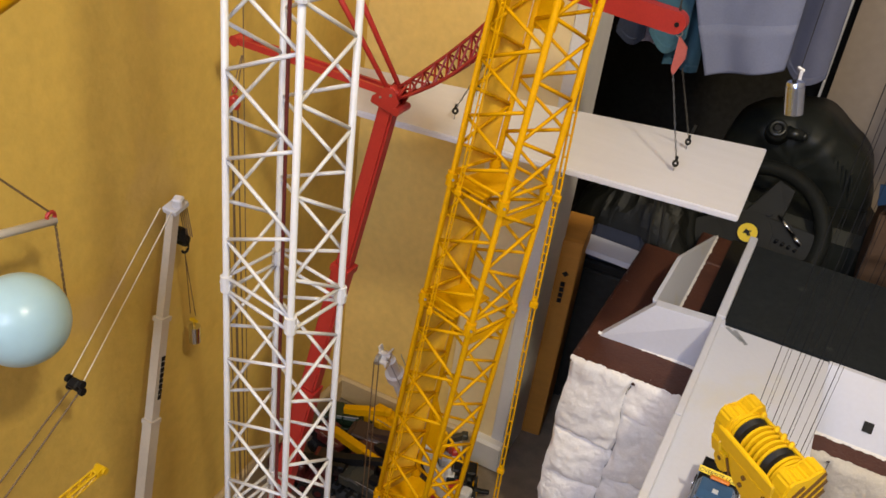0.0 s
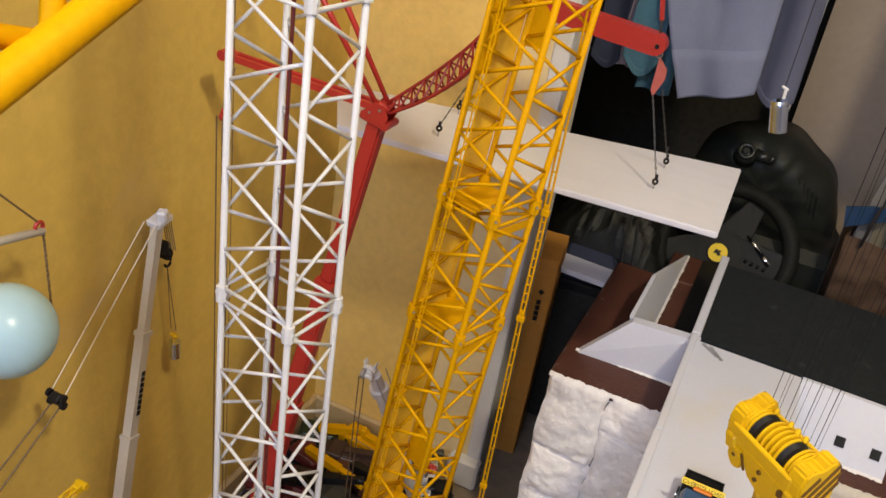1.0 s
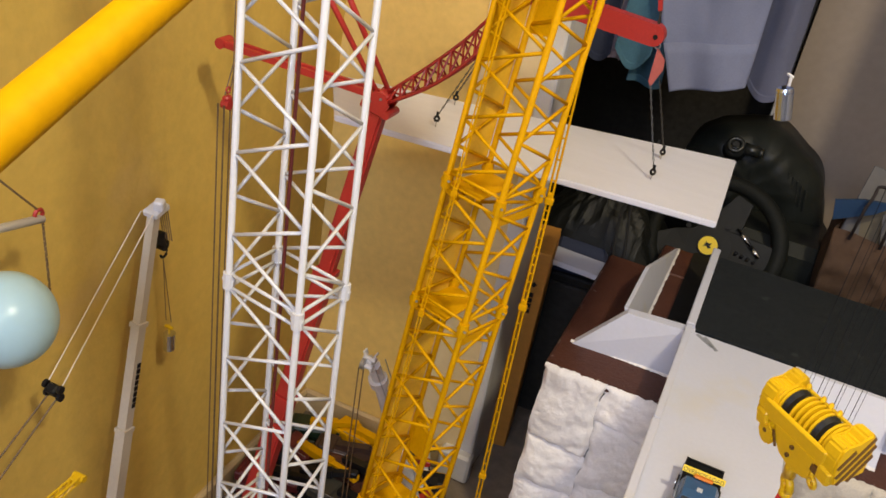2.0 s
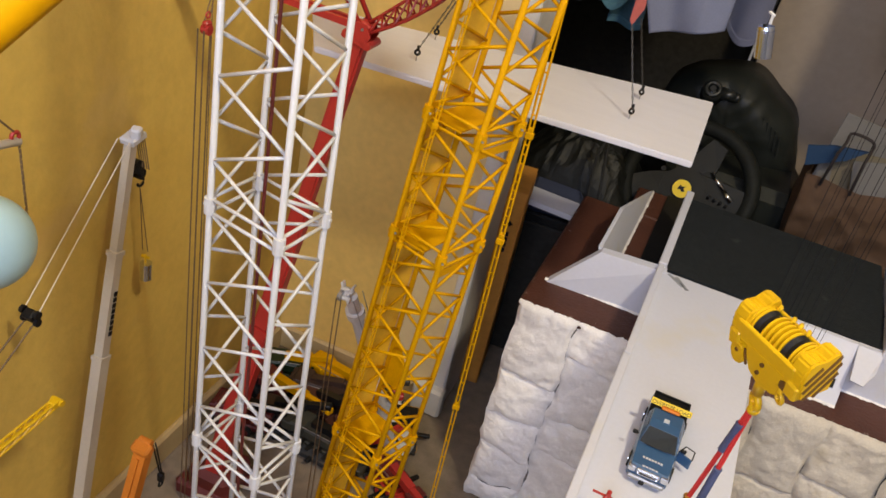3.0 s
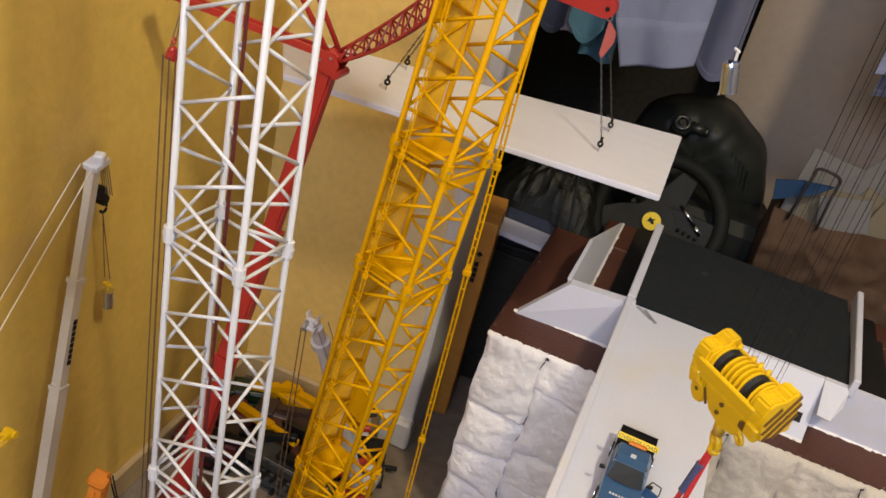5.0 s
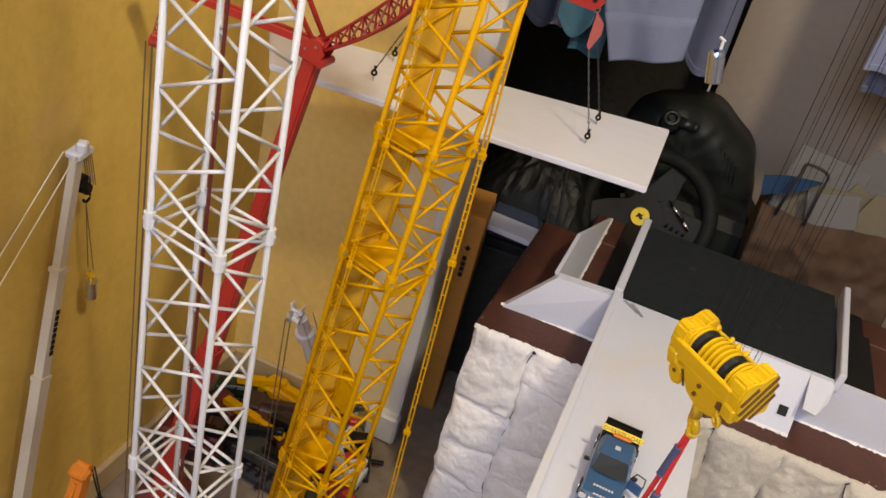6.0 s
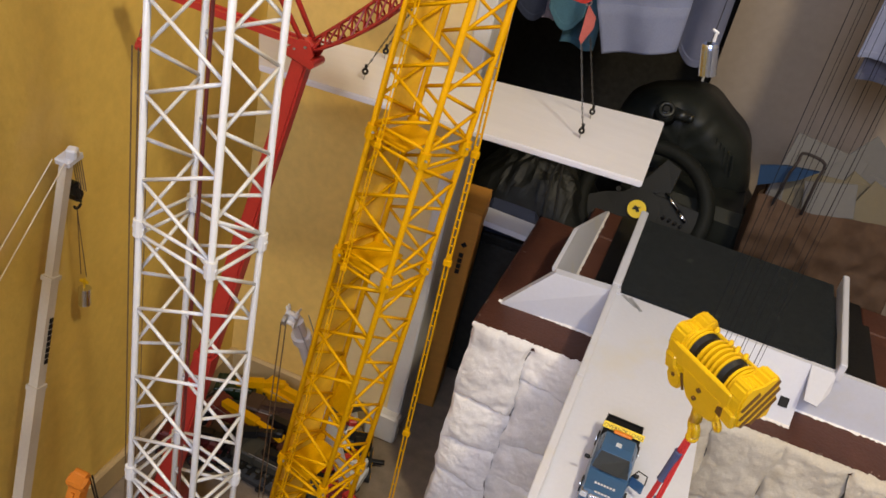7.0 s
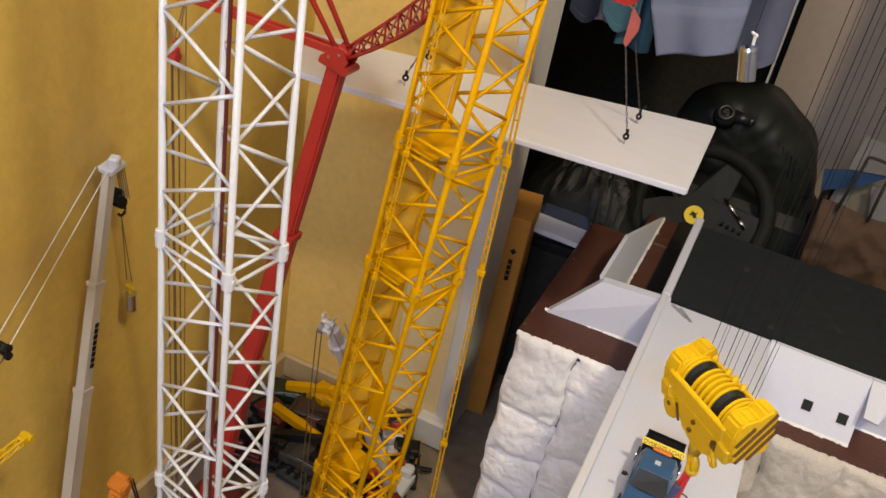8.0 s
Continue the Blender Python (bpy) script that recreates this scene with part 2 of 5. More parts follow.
single("wall_closet_back", RECESSDARK, lambda b: block(b, (0.7, 2.15, 1.2), (3.0, 0.1, 2.4)), "back of the wardrobe recess, its shade put into the colour", "wall", "structure")
single("wall_panel", PANELP, lambda b: block(b, (0.906, 1.98, 1.2), (1.828, 0.06, 2.4)), "cream door panel beside the recess", "wall", "structure")
single("wall_south", GREYPAINT, lambda b: block(b, (0.9, -1.95, 1.2), (3.4, 0.1, 2.4)), "plain grey-white wall", "wall", "structure")
# Added out of view: its edge cuts the lamp's light off the recess.
single("wall_lamp_blocker", GREYPAINT, lambda b: block(b, (0.735, 1.13, 1.2), (0.14, 1.74, 2.4)), "added unseen grey-white wall that keeps the lamp off the recess", "wall", "structure")
single("wall_east", GREYPAINT, lambda b: block(b, (2.25, 0.1, 1.2), (0.1, 4.0, 2.4)), "plain grey-white wall", "wall", "structure")


single("trim_panel_edge", WHITEMETAL, lambda b: block(b, (-0.024, 1.965, 1.2), (0.005, 0.06, 2.4), bevel=0.001), "white edge of the cream door panel", "trim", "structure")


def skirting(bm):
    block(bm, (WX + 0.006, -0.4, 0.026), (0.012, 3.1, 0.052), bevel=0.004)
    block(bm, ((WX + EX) / 2 + 0.006, WY - 0.006, 0.026), (EX - WX - 0.0, 0.012, 0.052), bevel=0.004)


single("baseboard", TRIM, skirting, "cream painted skirting board along the ochre walls", "skirting", "structure")


single("trim_plinth", GREYPAINT, lambda b: block(b, (EX - 0.020, WY - 0.010, 0.030), (0.060, 0.026, 0.060), bevel=0.005), "white painted plinth at the wall's end", "trim", "structure")


# ---- bridge abutment and deck ----
def seam(c, z):
    """Where the upright joint c between two columns of stones runs at height z."""
    return columns[c] + (0.010 * noise.noise(Vector((z * 9, c * 3.1, 1.0))) + 0.004 * noise.noise(Vector((z * 40, c * 5.3, 4.0)))) * (0.7 if c == 0 else 1.0)


def bed(c, x, z):
    """How far a level joint of column c wanders at x."""
    return 0.016 * noise.noise(Vector((x * 13, c * 7.7, z * 31))) + 0.003 * noise.noise(Vector((x * 70, c, z * 13)))


def stone(bm, ci, z0, z1, seed):
    """A rough plaster stone: a nearly flat, creased face with cracks round it and a ragged top."""
    rnd = random.Random(seed)
    nx, nz = 42, 40
    front = []
    tilt, drop = rnd.uniform(-0.006, 0.006), rnd.uniform(-0.002, 0.005)
    crest = z1 > 0.39
    for j in range(nz + 1):
        row = []
        for i in range(nx + 1):
            a, c = i / nx, j / nz
            xm = columns[ci] + (columns[ci + 1] - columns[ci]) * a
            lo, hi = z0 + (bed(ci, xm, z0) if z0 > 0.01 else 0), z1 + (0 if crest else bed(ci, xm, z1))
            z = lo + (hi - lo) * c
            x0, x1 = seam(ci, z), seam(ci + 1, z)
            x = x0 + (x1 - x0) * a
            gap = min(a, 1 - a) * (x1 - x0), min(c, 1 - c if not crest else 1.0) * (z1 - z0) * 1.5
            e = min(1.0, min(gap) / 0.0060)
            crack = min(1.0, max(0.12, 0.50 + 2.1 * noise.noise(Vector((x * 21, z * 21, 8.0)))))
            edge = 1.0 - (1.0 - e) * crack
            n1 = noise.noise(Vector((x * 15 + seed, z * 15, seed * 1.7)))
            n2 = noise.turbulence(Vector((x * 13 + seed, z * 13, seed * 0.7)), 4, True)
            n3 = abs(noise.noise(Vector((x * 22 - 7 + z * 9, z * 15 + seed, 2.0))))
            n4 = abs(noise.noise(Vector((x * 36 + 3, z * 30 - x * 20, seed + 5.0))))
            crease = max(0.0, 0.022 - n3) / 0.022 * 0.0022 * (n1 > -0.1) + max(0.0, 0.02 - n4) / 0.02 * 0.0010 * (n1 > 0.1)
            swell = 0.0055 * (1 - abs(2 * a - 1) ** 2.6) * (1 - abs(2 * min(c, 0.75 if crest else c) - 1) ** 2.6)
            chip = 0.0016 * noise.noise(Vector((x * 60 + seed, z * 60, 3.3))) + 0.0008 * noise.noise(Vector((x * 150, z * 150, seed)))
            y = 1.0040 - edge ** 0.6 * (0.0050 + 0.0040 * n1 + 0.0085 * n2 + swell + chip + tilt * (a - 0.5) + drop * (1 - c)) + crease * edge
            y = min(y, 1.0040)
            if crest and j >= nz - 1:
                rag = noise.noise(Vector((x * 90, 2.0, seed))) + 0.7 * noise.noise(Vector((x * 260, 9.0, seed)))
                z = 0.4012 if j < nz else 0.4034
                y = 0.9945 + 0.002 * rag if j < nz else 1.0010 + 0.0045 * rag
            row.append(bm.verts.new((x, y, z)))
        front.append(row)
    for j in range(nz):
        for i in range(nx):
            bm.faces.new((front[j][i], front[j][i + 1], front[j + 1][i + 1], front[j + 1][i]))


columns = [-0.205, -0.118, -0.028, 0.055, 0.15, 0.235, 0.33, 0.42, 0.51, 0.605]
abutment = thing("bridge_abutment", "model bridge abutment of white plaster stones with a brown top", "bridge", (0.2, 1.2, 0), kind="")


def under(ob, parent):
    """Parents ob and keeps its place."""
    ob.parent = parent
    ob.matrix_parent_inverse = parent.matrix_world.inverted()
    return ob


def bit(name, mat, parent, fn, label="", smooth=False):
    bm = bmesh.new()
    fn(bm)
    return under(part(name, bm, mat, None, label, smooth), parent)


bit("core", BLACKBOARD, abutment, lambda b: block(b, (0.2, 1.206, 0.196), (0.81, 0.396, 0.392)), "black side board")
bit("backing", JOINT, abutment, lambda b: block(b, (0.2, 1.0048, 0.194), (0.808, 0.006, 0.386)), "grey plaster backing")
bit("ledge", BROWN, abutment, lambda b: block(b, (0.2, 1.195, 0.396), (0.814, 0.394, 0.012), bevel=0.004), "brown painted top ledge")
bit("ledge", BROWN, abutment, lambda b: block(b, (-0.083, 1.4475, 0.396), (0.090, 0.110, 0.0116), bevel=0.003), "brown painted ledge end")
bit("core", BLACKBOARD, abutment, lambda b: block(b, (0.452, 1.4405, 0.196), (0.306, 0.069, 0.391)), "black side board")
bit("ledge", BROWN, abutment, lambda b: block(b, (0.4845, 1.4340, 0.396), (0.244, 0.083, 0.0116), bevel=0.003), "brown painted ledge end")
# Thin black strip between the slab and the brown ledge.
bit("edge_strip", BLACKBOARD, abutment, lambda b: block(b, (0.331, 1.285, 0.4015), (0.062, 0.378, 0.005)), "black strip beside the slab")
for ci in range(len(columns) - 1):
    top = 0.398
    k = 0
    while top > 0.0:
        h = 0.060 + 0.075 * random.Random(ci * 31 + k * 7).random()
        low = max(0.0, top - h)
        bm = bmesh.new()
        stone(bm, ci, low, top, ci * 17 + k)
        # Columns right of the deck get the cream plaster with dimmer light painted in.
        under(part("stone", bm, DIMCREAMPLASTER if ci > 2 else PLASTER, smooth=True), abutment)
        top = low if low > 0 else -1
        k += 1


def wing_front(b):
    prism(b, [(-0.028, 1.080, 0.402), (-0.052, 1.078, 0.402), (-0.186, 1.070, 0.402), (-0.124, 1.085, 0.474), (-0.028, 1.085, 0.480)], (0, 0.016, 0))


def leaning_wing(b):
    """The wing that runs back, leaning out at its top, its far end cut on a slope."""
    near_low, near_top, far_top, far_low = Vector((-0.104, 1.1015, 0.4022)), Vector((-0.126, 1.1015, 0.473)), Vector((-0.125, 1.246, 0.473)), Vector((-0.100, 1.500, 0.4022))
    prism(b, [near_low, near_top, far_top, far_low], (-0.0060, 0, -0.0004))


def side_lip(b):
    """Ragged filler along the foot of the leaning wing."""
    n = 70
    rows = []
    for i in range(n + 1):
        y = 1.102 + 0.395 * i / n
        w = 0.0022 + 0.0022 * noise.noise(Vector((y * 80, 5.0, 0))) + 0.0018 * noise.noise(Vector((y * 260, 2.0, 3)))
        rows.append((b.verts.new((-0.1035 + 0.0035 * i / n + max(0.0004, w), y, 0.4026)), b.verts.new((-0.105 + 0.0035 * i / n, y, 0.4062))))
    for p, q in zip(rows[:-1], rows[1:]):
        b.faces.new((p[0], q[0], q[1], p[1]))


bit("filler_lip", PLASTER, abutment, side_lip, "ragged white filler along the wall foot")
bit("wing_wall", WHITEBOARD, abutment, wing_front, "white card wing wall")
bit("wing_wall", WHITEBOARD, abutment, leaning_wing, "white card wing wall")


bit("wing_wall", WHITEBOARD, abutment, lambda b: prism(b, [(0.2435, 1.085, 0.402), (0.46, 1.085, 0.402), (0.46, 1.085, 0.480), (0.2435, 1.085, 0.480)], (0, 0.008, 0)), "white card wall")
bit("pilaster", WHITEBOARD, abutment, lambda b: prism(b, [(0.112, 1.036, 0.4015), (0.112, 1.086, 0.4795), (0.112, 1.093, 0.4795), (0.112, 1.093, 0.4015)], (0.131, 0, 0)), "white card block with square holes and a sloping top")
for hx in (0.1805, 0.2255):
    bit("drain_hole", BLACKBOARD, abutment, lambda b: block(b, (hx, 1.0530, 0.4280), (0.0125, 0.003, 0.0140), (-32.7, 0, 0)), "dark square hole")
bit("card_flap", WHITEBOARD, abutment, lambda b: prism(b, [(0.2432, 1.037, 0.4520), (0.261, 1.037, 0.4495), (0.2725, 1.056, 0.4640), (0.2775, 1.087, 0.4800), (0.2432, 1.087, 0.4800)], (0, 0.0016, -0.0030)), "white card flap with a cut corner")

bit("gap_strip", BLACKBOARD, abutment, lambda b: block(b, (-0.056, 1.305, 0.4035), (0.034, 0.39, 0.003)), "black strip beside the kerb")
bit("gap_strip", BLACKBOARD, abutment, lambda b: block(b, (0.336, 1.25, 0.4035), (0.072, 0.31, 0.003)), "black strip beside the kerb")


FLECK = material("worn_paint_edge", (0.26, 0.19, 0.15), 0.8, vary=0.3, scale=200)


def flecks(b):
    rnd = random.Random(41)
    for i in range(24):
        if i < 13:
            x, y = -0.206 + abs(rnd.gauss(0, 0.0035)), 1.0 + 0.40 * rnd.random()
        else:
            x, y = -0.20 + 0.65 * rnd.random(), 1.004 + abs(rnd.gauss(0, 0.008))
        a, r = rnd.random() * 6.28, 0.0006 + 0.0014 * rnd.random()
        prism(b, [(x + r * math.cos(a + k * 1.5708) * (1.7 if k % 2 else 0.6), y + r * math.sin(a + k * 1.5708) * (1.7 if k % 2 else 0.6), 0.4021) for k in range(4)], (0, 0, 0.0004))


tagged(bit("worn_fleck", FLECK, abutment, flecks, "pale worn flecks on the brown paint"), kind="stuff")


def ragged(b, x0, x1, y, z, deep, seed):
    """A thin ragged lip of filler along the foot of a wall."""
    n = 60
    pts = []
    for i in range(n + 1):
        x = x0 + (x1 - x0) * i / n
        pts.append((x, y - deep * (0.55 + 0.6 * noise.noise(Vector((x * 70, seed, 0))) + 0.8 * noise.noise(Vector((x * 260, seed, 3)))), z))
    a = [b.verts.new(p) for p in pts]
    c = [b.verts.new((p[0], y + 0.002, z + 0.0022)) for p in pts]
    for i in range(n):
        b.faces.new((a[i], a[i + 1], c[i + 1], c[i]))


for k_, (xa, xb, yy, dd) in enumerate(((-0.190, -0.040, 1.0745, 0.003), (0.112, 0.243, 1.036, 0.004), (0.2435, 0.46, 1.085, 0.006))):
    bit("filler_lip", PLASTER, abutment, lambda b: ragged(b, xa, xb, yy, 0.4026, dd, k_ * 9.0), "ragged white filler along the wall foot")

approach = thing("approach_road", "black sandpaper approach road slab with white kerbs", "road", (0.13, 1.25, 0.40))
bit("slab", SLATE, approach, lambda b: block(b, (0.1255, 1.224, 0.441), (0.309, 0.256, 0.078)))
bit("kerb", WHITEBOARD, approach, lambda b: block(b, (-0.0365, 1.2320, 0.476), (0.0125, 0.270, 0.022), bevel=0.0015), "white kerb")
bit("kerb", WHITEBOARD, approach, lambda b: block(b, (0.2865, 1.222, 0.4835), (0.0095, 0.282, 0.029), (0, 0, -3.1), bevel=0.0015), "taller white kerb")

deck = thing("bridge_deck", "white card bridge deck carrying a blue pickup", "bridge", (0.03, 0.6, 0.47))
bit("roadway", WHITEBOARD, deck, lambda b: block(b, (0.0355, 0.60, 0.4725), (0.151, 0.982, 0.011)))
bit("kerb", WHITEBOARD, deck, lambda b: block(b, (-0.0375, 0.972, 0.482), (0.009, 0.238, 0.012), bevel=0.001), "white kerb")
bit("kerb", WHITEBOARD, deck, lambda b: block(b, (-0.0375, 0.4795, 0.4815), (0.010, 0.743, 0.013), bevel=0.001), "white kerb")
TAPE = material("grey_tape", (0.30, 0.31, 0.33), 0.35, vary=0.25, scale=90)
for k_, (tx, ty_, tr) in enumerate(((-0.012, 1.076, -42), (-0.003, 1.073, -52))):
    bit("tape_strip", TAPE, deck, lambda b: block(b, (tx, ty_, 0.4785), (0.032, 0.0050, 0.0008), (0, 0, tr)), "grey tape strip")
for sy in (0.2, 0.95):
    bit("pier", WHITEBOARD, deck, lambda b: block(b, (0.038, sy, 0.2335), (0.09, 0.05, 0.467), bevel=0.003), "white pier")


# ---- hung plank ----
PZ = 0.708


def plank_build():
    t = thing("plank", "white painted plank hanging from four chains", "plank", (-0.25, 0.98, PZ))
    far_r, near_r = Vector((-0.052, 1.150, PZ)), Vector((-0.047, 0.925, PZ))
    far_l, near_l = Vector((-0.60, 1.02, PZ)), Vector((-0.52, 0.885, PZ))
    bit("board", PLANKM, t, lambda b: (prism(b, [near_r, far_r, far_l, near_l], (0, 0, 0.008)), bmesh.ops.bevel(b, geom=list(b.edges), offset=0.0014, segments=2, affect="EDGES")))
    return t


plank_build()


# ---- lattice masts ----
def lattice(name, label, m_at, m_lean, u, v, sections, leg_r, lace_r, mat, faces, rim=0.006, category="crane mast", z_ref=0.735):
    """A four-legged mast of zigzag-laced sections: m, r, b, l are its corners, u and v the sides m-r and m-l; each face names first the corner at which its lacing starts from below."""
    foot = sections[0][0]
    t = thing(name, label, category, (m_at[0] + (foot - z_ref) * m_lean[0] + (u[0] + v[0]) / 2, m_at[1] + (foot - z_ref) * m_lean[1] + (u[1] + v[1]) / 2, foot))

    def corner(k, z):
        x, y = m_at[0] + m_lean[0] * (z - z_ref), m_at[1] + m_lean[1] * (z - z_ref)
        if k in "rb":
            x, y = x + u[0], y + u[1]
        if k in "lb":
            x, y = x + v[0], y + v[1]
        return Vector((x, y, z))

    top = sections[-1][1]
    for k in "mrbl":
        bit("leg", mat, t, lambda b: tube(b, corner(k, foot), corner(k, top), leg_r, 10), smooth=True)
    for low, high, halves in sections:
        lo, hi = low + rim, high - rim
        h = (hi - lo) / halves
        for k in "mrbl":
            bit("joint", mat, t, lambda b: (tube(b, corner(k, high - 0.007), corner(k, high + 0.007), leg_r * 1.75, 10), tube(b, corner(k, high) - Vector((leg_r * 1.9, 0, 0)), corner(k, high) + Vector((leg_r * 1.9, 0, 0)), leg_r * 0.7, 8)), smooth=False)
        for p, q in faces:
            for z in (lo, hi):
                bit("strut", mat, t, lambda b: tube(b, corner(p, z), corner(q, z), lace_r, 6), smooth=True)
            for i in range(halves):
                a, c = (p, q) if i % 2 == 0 else (q, p)
                bit("brace", mat, t, lambda b: tube(b, corner(a, lo + h * i), corner(c, lo + h * (i + 1)), lace_r, 6), smooth=True)
    return t, corner


_, wcorner = lattice("lattice_mast", "white enamelled lattice crane mast standing upright", (-0.306, 0.452), (-0.020, 0.025), (0.008, 0.0575), (-0.073, 0.0155),
                              [(0.0, 0.236, 7), (0.236, 0.486, 7), (0.486, 0.7365, 7), (0.7365, 0.987, 7), (0.987, 1.237, 7)], 0.0028, 0.0016, WHITEMETAL, ("ml", "rm", "br", "lb"))
yellow_mast, ycorner = lattice("lattice_mast", "yellow enamelled lattice crane mast with a plate walkway", (-0.235, 0.651), (0.064, 0.059), (0.0203, 0.0545), (-0.0612, 0.0209),
                               [(0.0, 0.108, 4), (0.108, 0.37, 9), (0.37, 0.645, 9), (0.645, 0.778, 4), (0.778, 1.04, 9), (1.04, 1.25, 7)], 0.0031, 0.0018, YELLOW, ("lm", "mr", "rb", "bl"), rim=0.0085, z_ref=0.645)


def walkway(b):
    """Plate along the far side, full width below and narrower above the double joint."""
    back = Vector((-0.0052, 0.0018, 0))
    for low, high, w0, w1 in ((0.0, 0.772, 0.95, 0.88), (0.784, 1.25, 0.60, 0.60)):
        pts = []
        for z, f in ((low, 0.02), (low, w0), (high, w1), (high, 0.02)):
            l, bb = ycorner("l", z), ycorner("b", z)
            pts.append(bb + (l - bb) * f + back)
        prism(b, pts, (0.0016, -0.0006, 0))


bit("walkway", YELLOWSHEEN, yellow_mast, walkway, "flat yellow plate walkway")
for jz in (0.37, 0.645, 0.778, 1.04):
    bit("platform", YELLOW, yellow_mast, lambda b: prism(b, [ycorner("l", jz - 0.004), ycorner("l", jz - 0.004) * 0.35 + ycorner("m", jz - 0.004) * 0.65, ycorner("r", jz - 0.004) * 0.55 + ycorner("b", jz - 0.004) * 0.45, ycorner("b", jz - 0.004)], (0, 0, 0.0015)))

for jz in (0.645, 0.778):
    bit("tie_plate", YELLOW, yellow_mast, lambda b: prism(b, [ycorner("m", jz - 0.022), ycorner("r", jz - 0.022), ycorner("r", jz - 0.013), ycorner("m", jz - 0.013)], (-0.0012, 0.0004, 0)), "flat yellow tie plate")
for jz in (0.18, 0.37, 0.645, 0.778, 1.04):
    for k in "mrl":
        bit("pin_bolt", STEEL, yellow_mast, lambda b: tube(b, ycorner(k, jz) + Vector((0.003, -0.0045, 0.001)), ycorner(k, jz) + Vector((0.0045, -0.0072, 0.0022)), 0.0011, 10), "silver pin bolt")


def gusset(b, root, side, line):
    """Flat plate standing on one leg and reaching towards the next."""
    pts = []
    for z, f in line:
        p, q = ycorner(root, z), ycorner(side, z)
        pts.append(p + (q - p) * f)
    prism(b, pts, (-0.0016, 0.0012, 0))


for root_, side_, line_ in (("b", "r", ((0.490, 0.02), (0.444, 0.50), (0.414, 0.48), (0.418, 0.02))),
                            ("b", "r", ((0.965, 0.02), (0.945, 0.45), (0.918, 0.42), (0.915, 0.02))),
                            ("l", "b", ((0.995, 0.02), (0.980, 0.40), (0.900, 0.36), (0.888, 0.02)))):
    bit("gusset", YELLOW, yellow_mast, lambda b: gusset(b, root_, side_, line_), "flat yellow gusset plate")


def pendant(name, mat, pts, label, r=0.0011, gap=0.0042, cat="pendant strap", knob=0.0045):
    """Twin pendant bars with link plates at the bends."""
    t = thing(name, label, cat, pts[0])
    for a, c in zip(pts[:-1], pts[1:]):
        a, c = Vector(a), Vector(c)
        for s in (-1, 1):
            o = Vector((gap / 2 * s, 0, 0))
            bit("bar", mat, t, lambda b: tube(b, a + o, c + o, r, 6))
        for i in range(1, 12):
            p = a.lerp(c, i / 12)
            bit("rung", mat, t, lambda b: tube(b, p - Vector((gap / 2, 0, 0)), p + Vector((gap / 2, 0, 0)), r * 0.8, 5))
    for p in pts[1:-1]:
        bit("link", mat, t, lambda b: (block(b, p, (gap + knob, knob, knob * 1.6), bevel=0.0008), block(b, (p[0], p[1], p[2] + knob * 1.2), (gap + knob * 0.3, knob * 0.7, knob * 1.6), bevel=0.0006)))
    return t


pendant("pendant_strap", YELLOW, [(-0.211, 0.795, 0.0), (-0.204, 0.754, 0.386), (-0.199, 0.727, 0.645), (-0.198, 0.725, 0.769), (-0.199, 0.722, 1.03), (-0.199, 0.720, 1.22)], "yellow steel pendant straps running beside the yellow mast")
pendant("pendant_strap", YELLOW, [ycorner("l", z) * 0.75 + ycorner("m", z) * 0.25 + Vector((-0.002, -0.006, 0)) for z in (0.0, 0.368, 0.638, 0.772, 1.03, 1.25)], "yellow steel pendant straps running beside the yellow mast", r=0.0008, gap=0.0032, knob=0.0035)
single("hoist_rope", DARKRED, lambda b: tube(b, wcorner("b", 0.0) + Vector((0.014, -0.012, 0)), wcorner("b", 1.22) + Vector((0.013, -0.012, 0)), 0.0016, 8), "dark red hoist rope inside the white mast", "rope")


def chain(bm, a, c, r=0.0010):
    a, c = Vector(a), Vector(c)
    n = max(4, int((c - a).length / 0.005))
    for i in range(n):
        p, q = a.lerp(c, (i + 0.05) / n), a.lerp(c, (i + 0.95) / n)
        o = Vector((0.0008, 0, 0)) if i % 2 else Vector((0, 0.0008, 0))
        tube(bm, p - o, q - o, r * 0.55, 5)
        tube(bm, p + o, q + o, r * 0.55, 5)


# ---- red crane ----
red = thing("tower_crane", "red enamelled model crane with a forked head", "crane", (-0.57, 0.80, 0))
RH = Vector((-0.412, 0.78, 0.79))
RB = Vector((-0.548, 0.775, 0.05))
for f0_, f1_, w_ in ((0.0, 0.42, 0.0265), (0.42, 0.70, 0.0225), (0.70, 1.0, 0.0185)):
    bit("boom_section", RED, red, lambda b: (beam(b, RB.lerp(RH, f0_), RB.lerp(RH, f1_), w_, w_ * 0.94, (0, 1, 0)), bmesh.ops.bevel(b, geom=list(b.edges), offset=0.0025, segments=2, affect="EDGES")))
for f_ in (0.42, 0.70):
    bit("collar", RED, red, lambda b: beam(b, RB.lerp(RH, f_ - 0.012), RB.lerp(RH, f_), 0.0285 - f_ * 0.005, 0.0270 - f_ * 0.005, (0, 1, 0)))
bit("head", RED, red, lambda b: (block(b, RH + Vector((-0.003, 0, -0.004)), (0.033, 0.022, 0.009), (0, 14, 0), bevel=0.0015), block(b, RH + Vector((0.003, 0, 0.008)), (0.014, 0.014, 0.016), (0, 22, 0), bevel=0.002), tube(b, RH + Vector((0.013, -0.013, -0.006)), RH + Vector((0.013, 0.013, -0.006)), 0.0045, 14)))
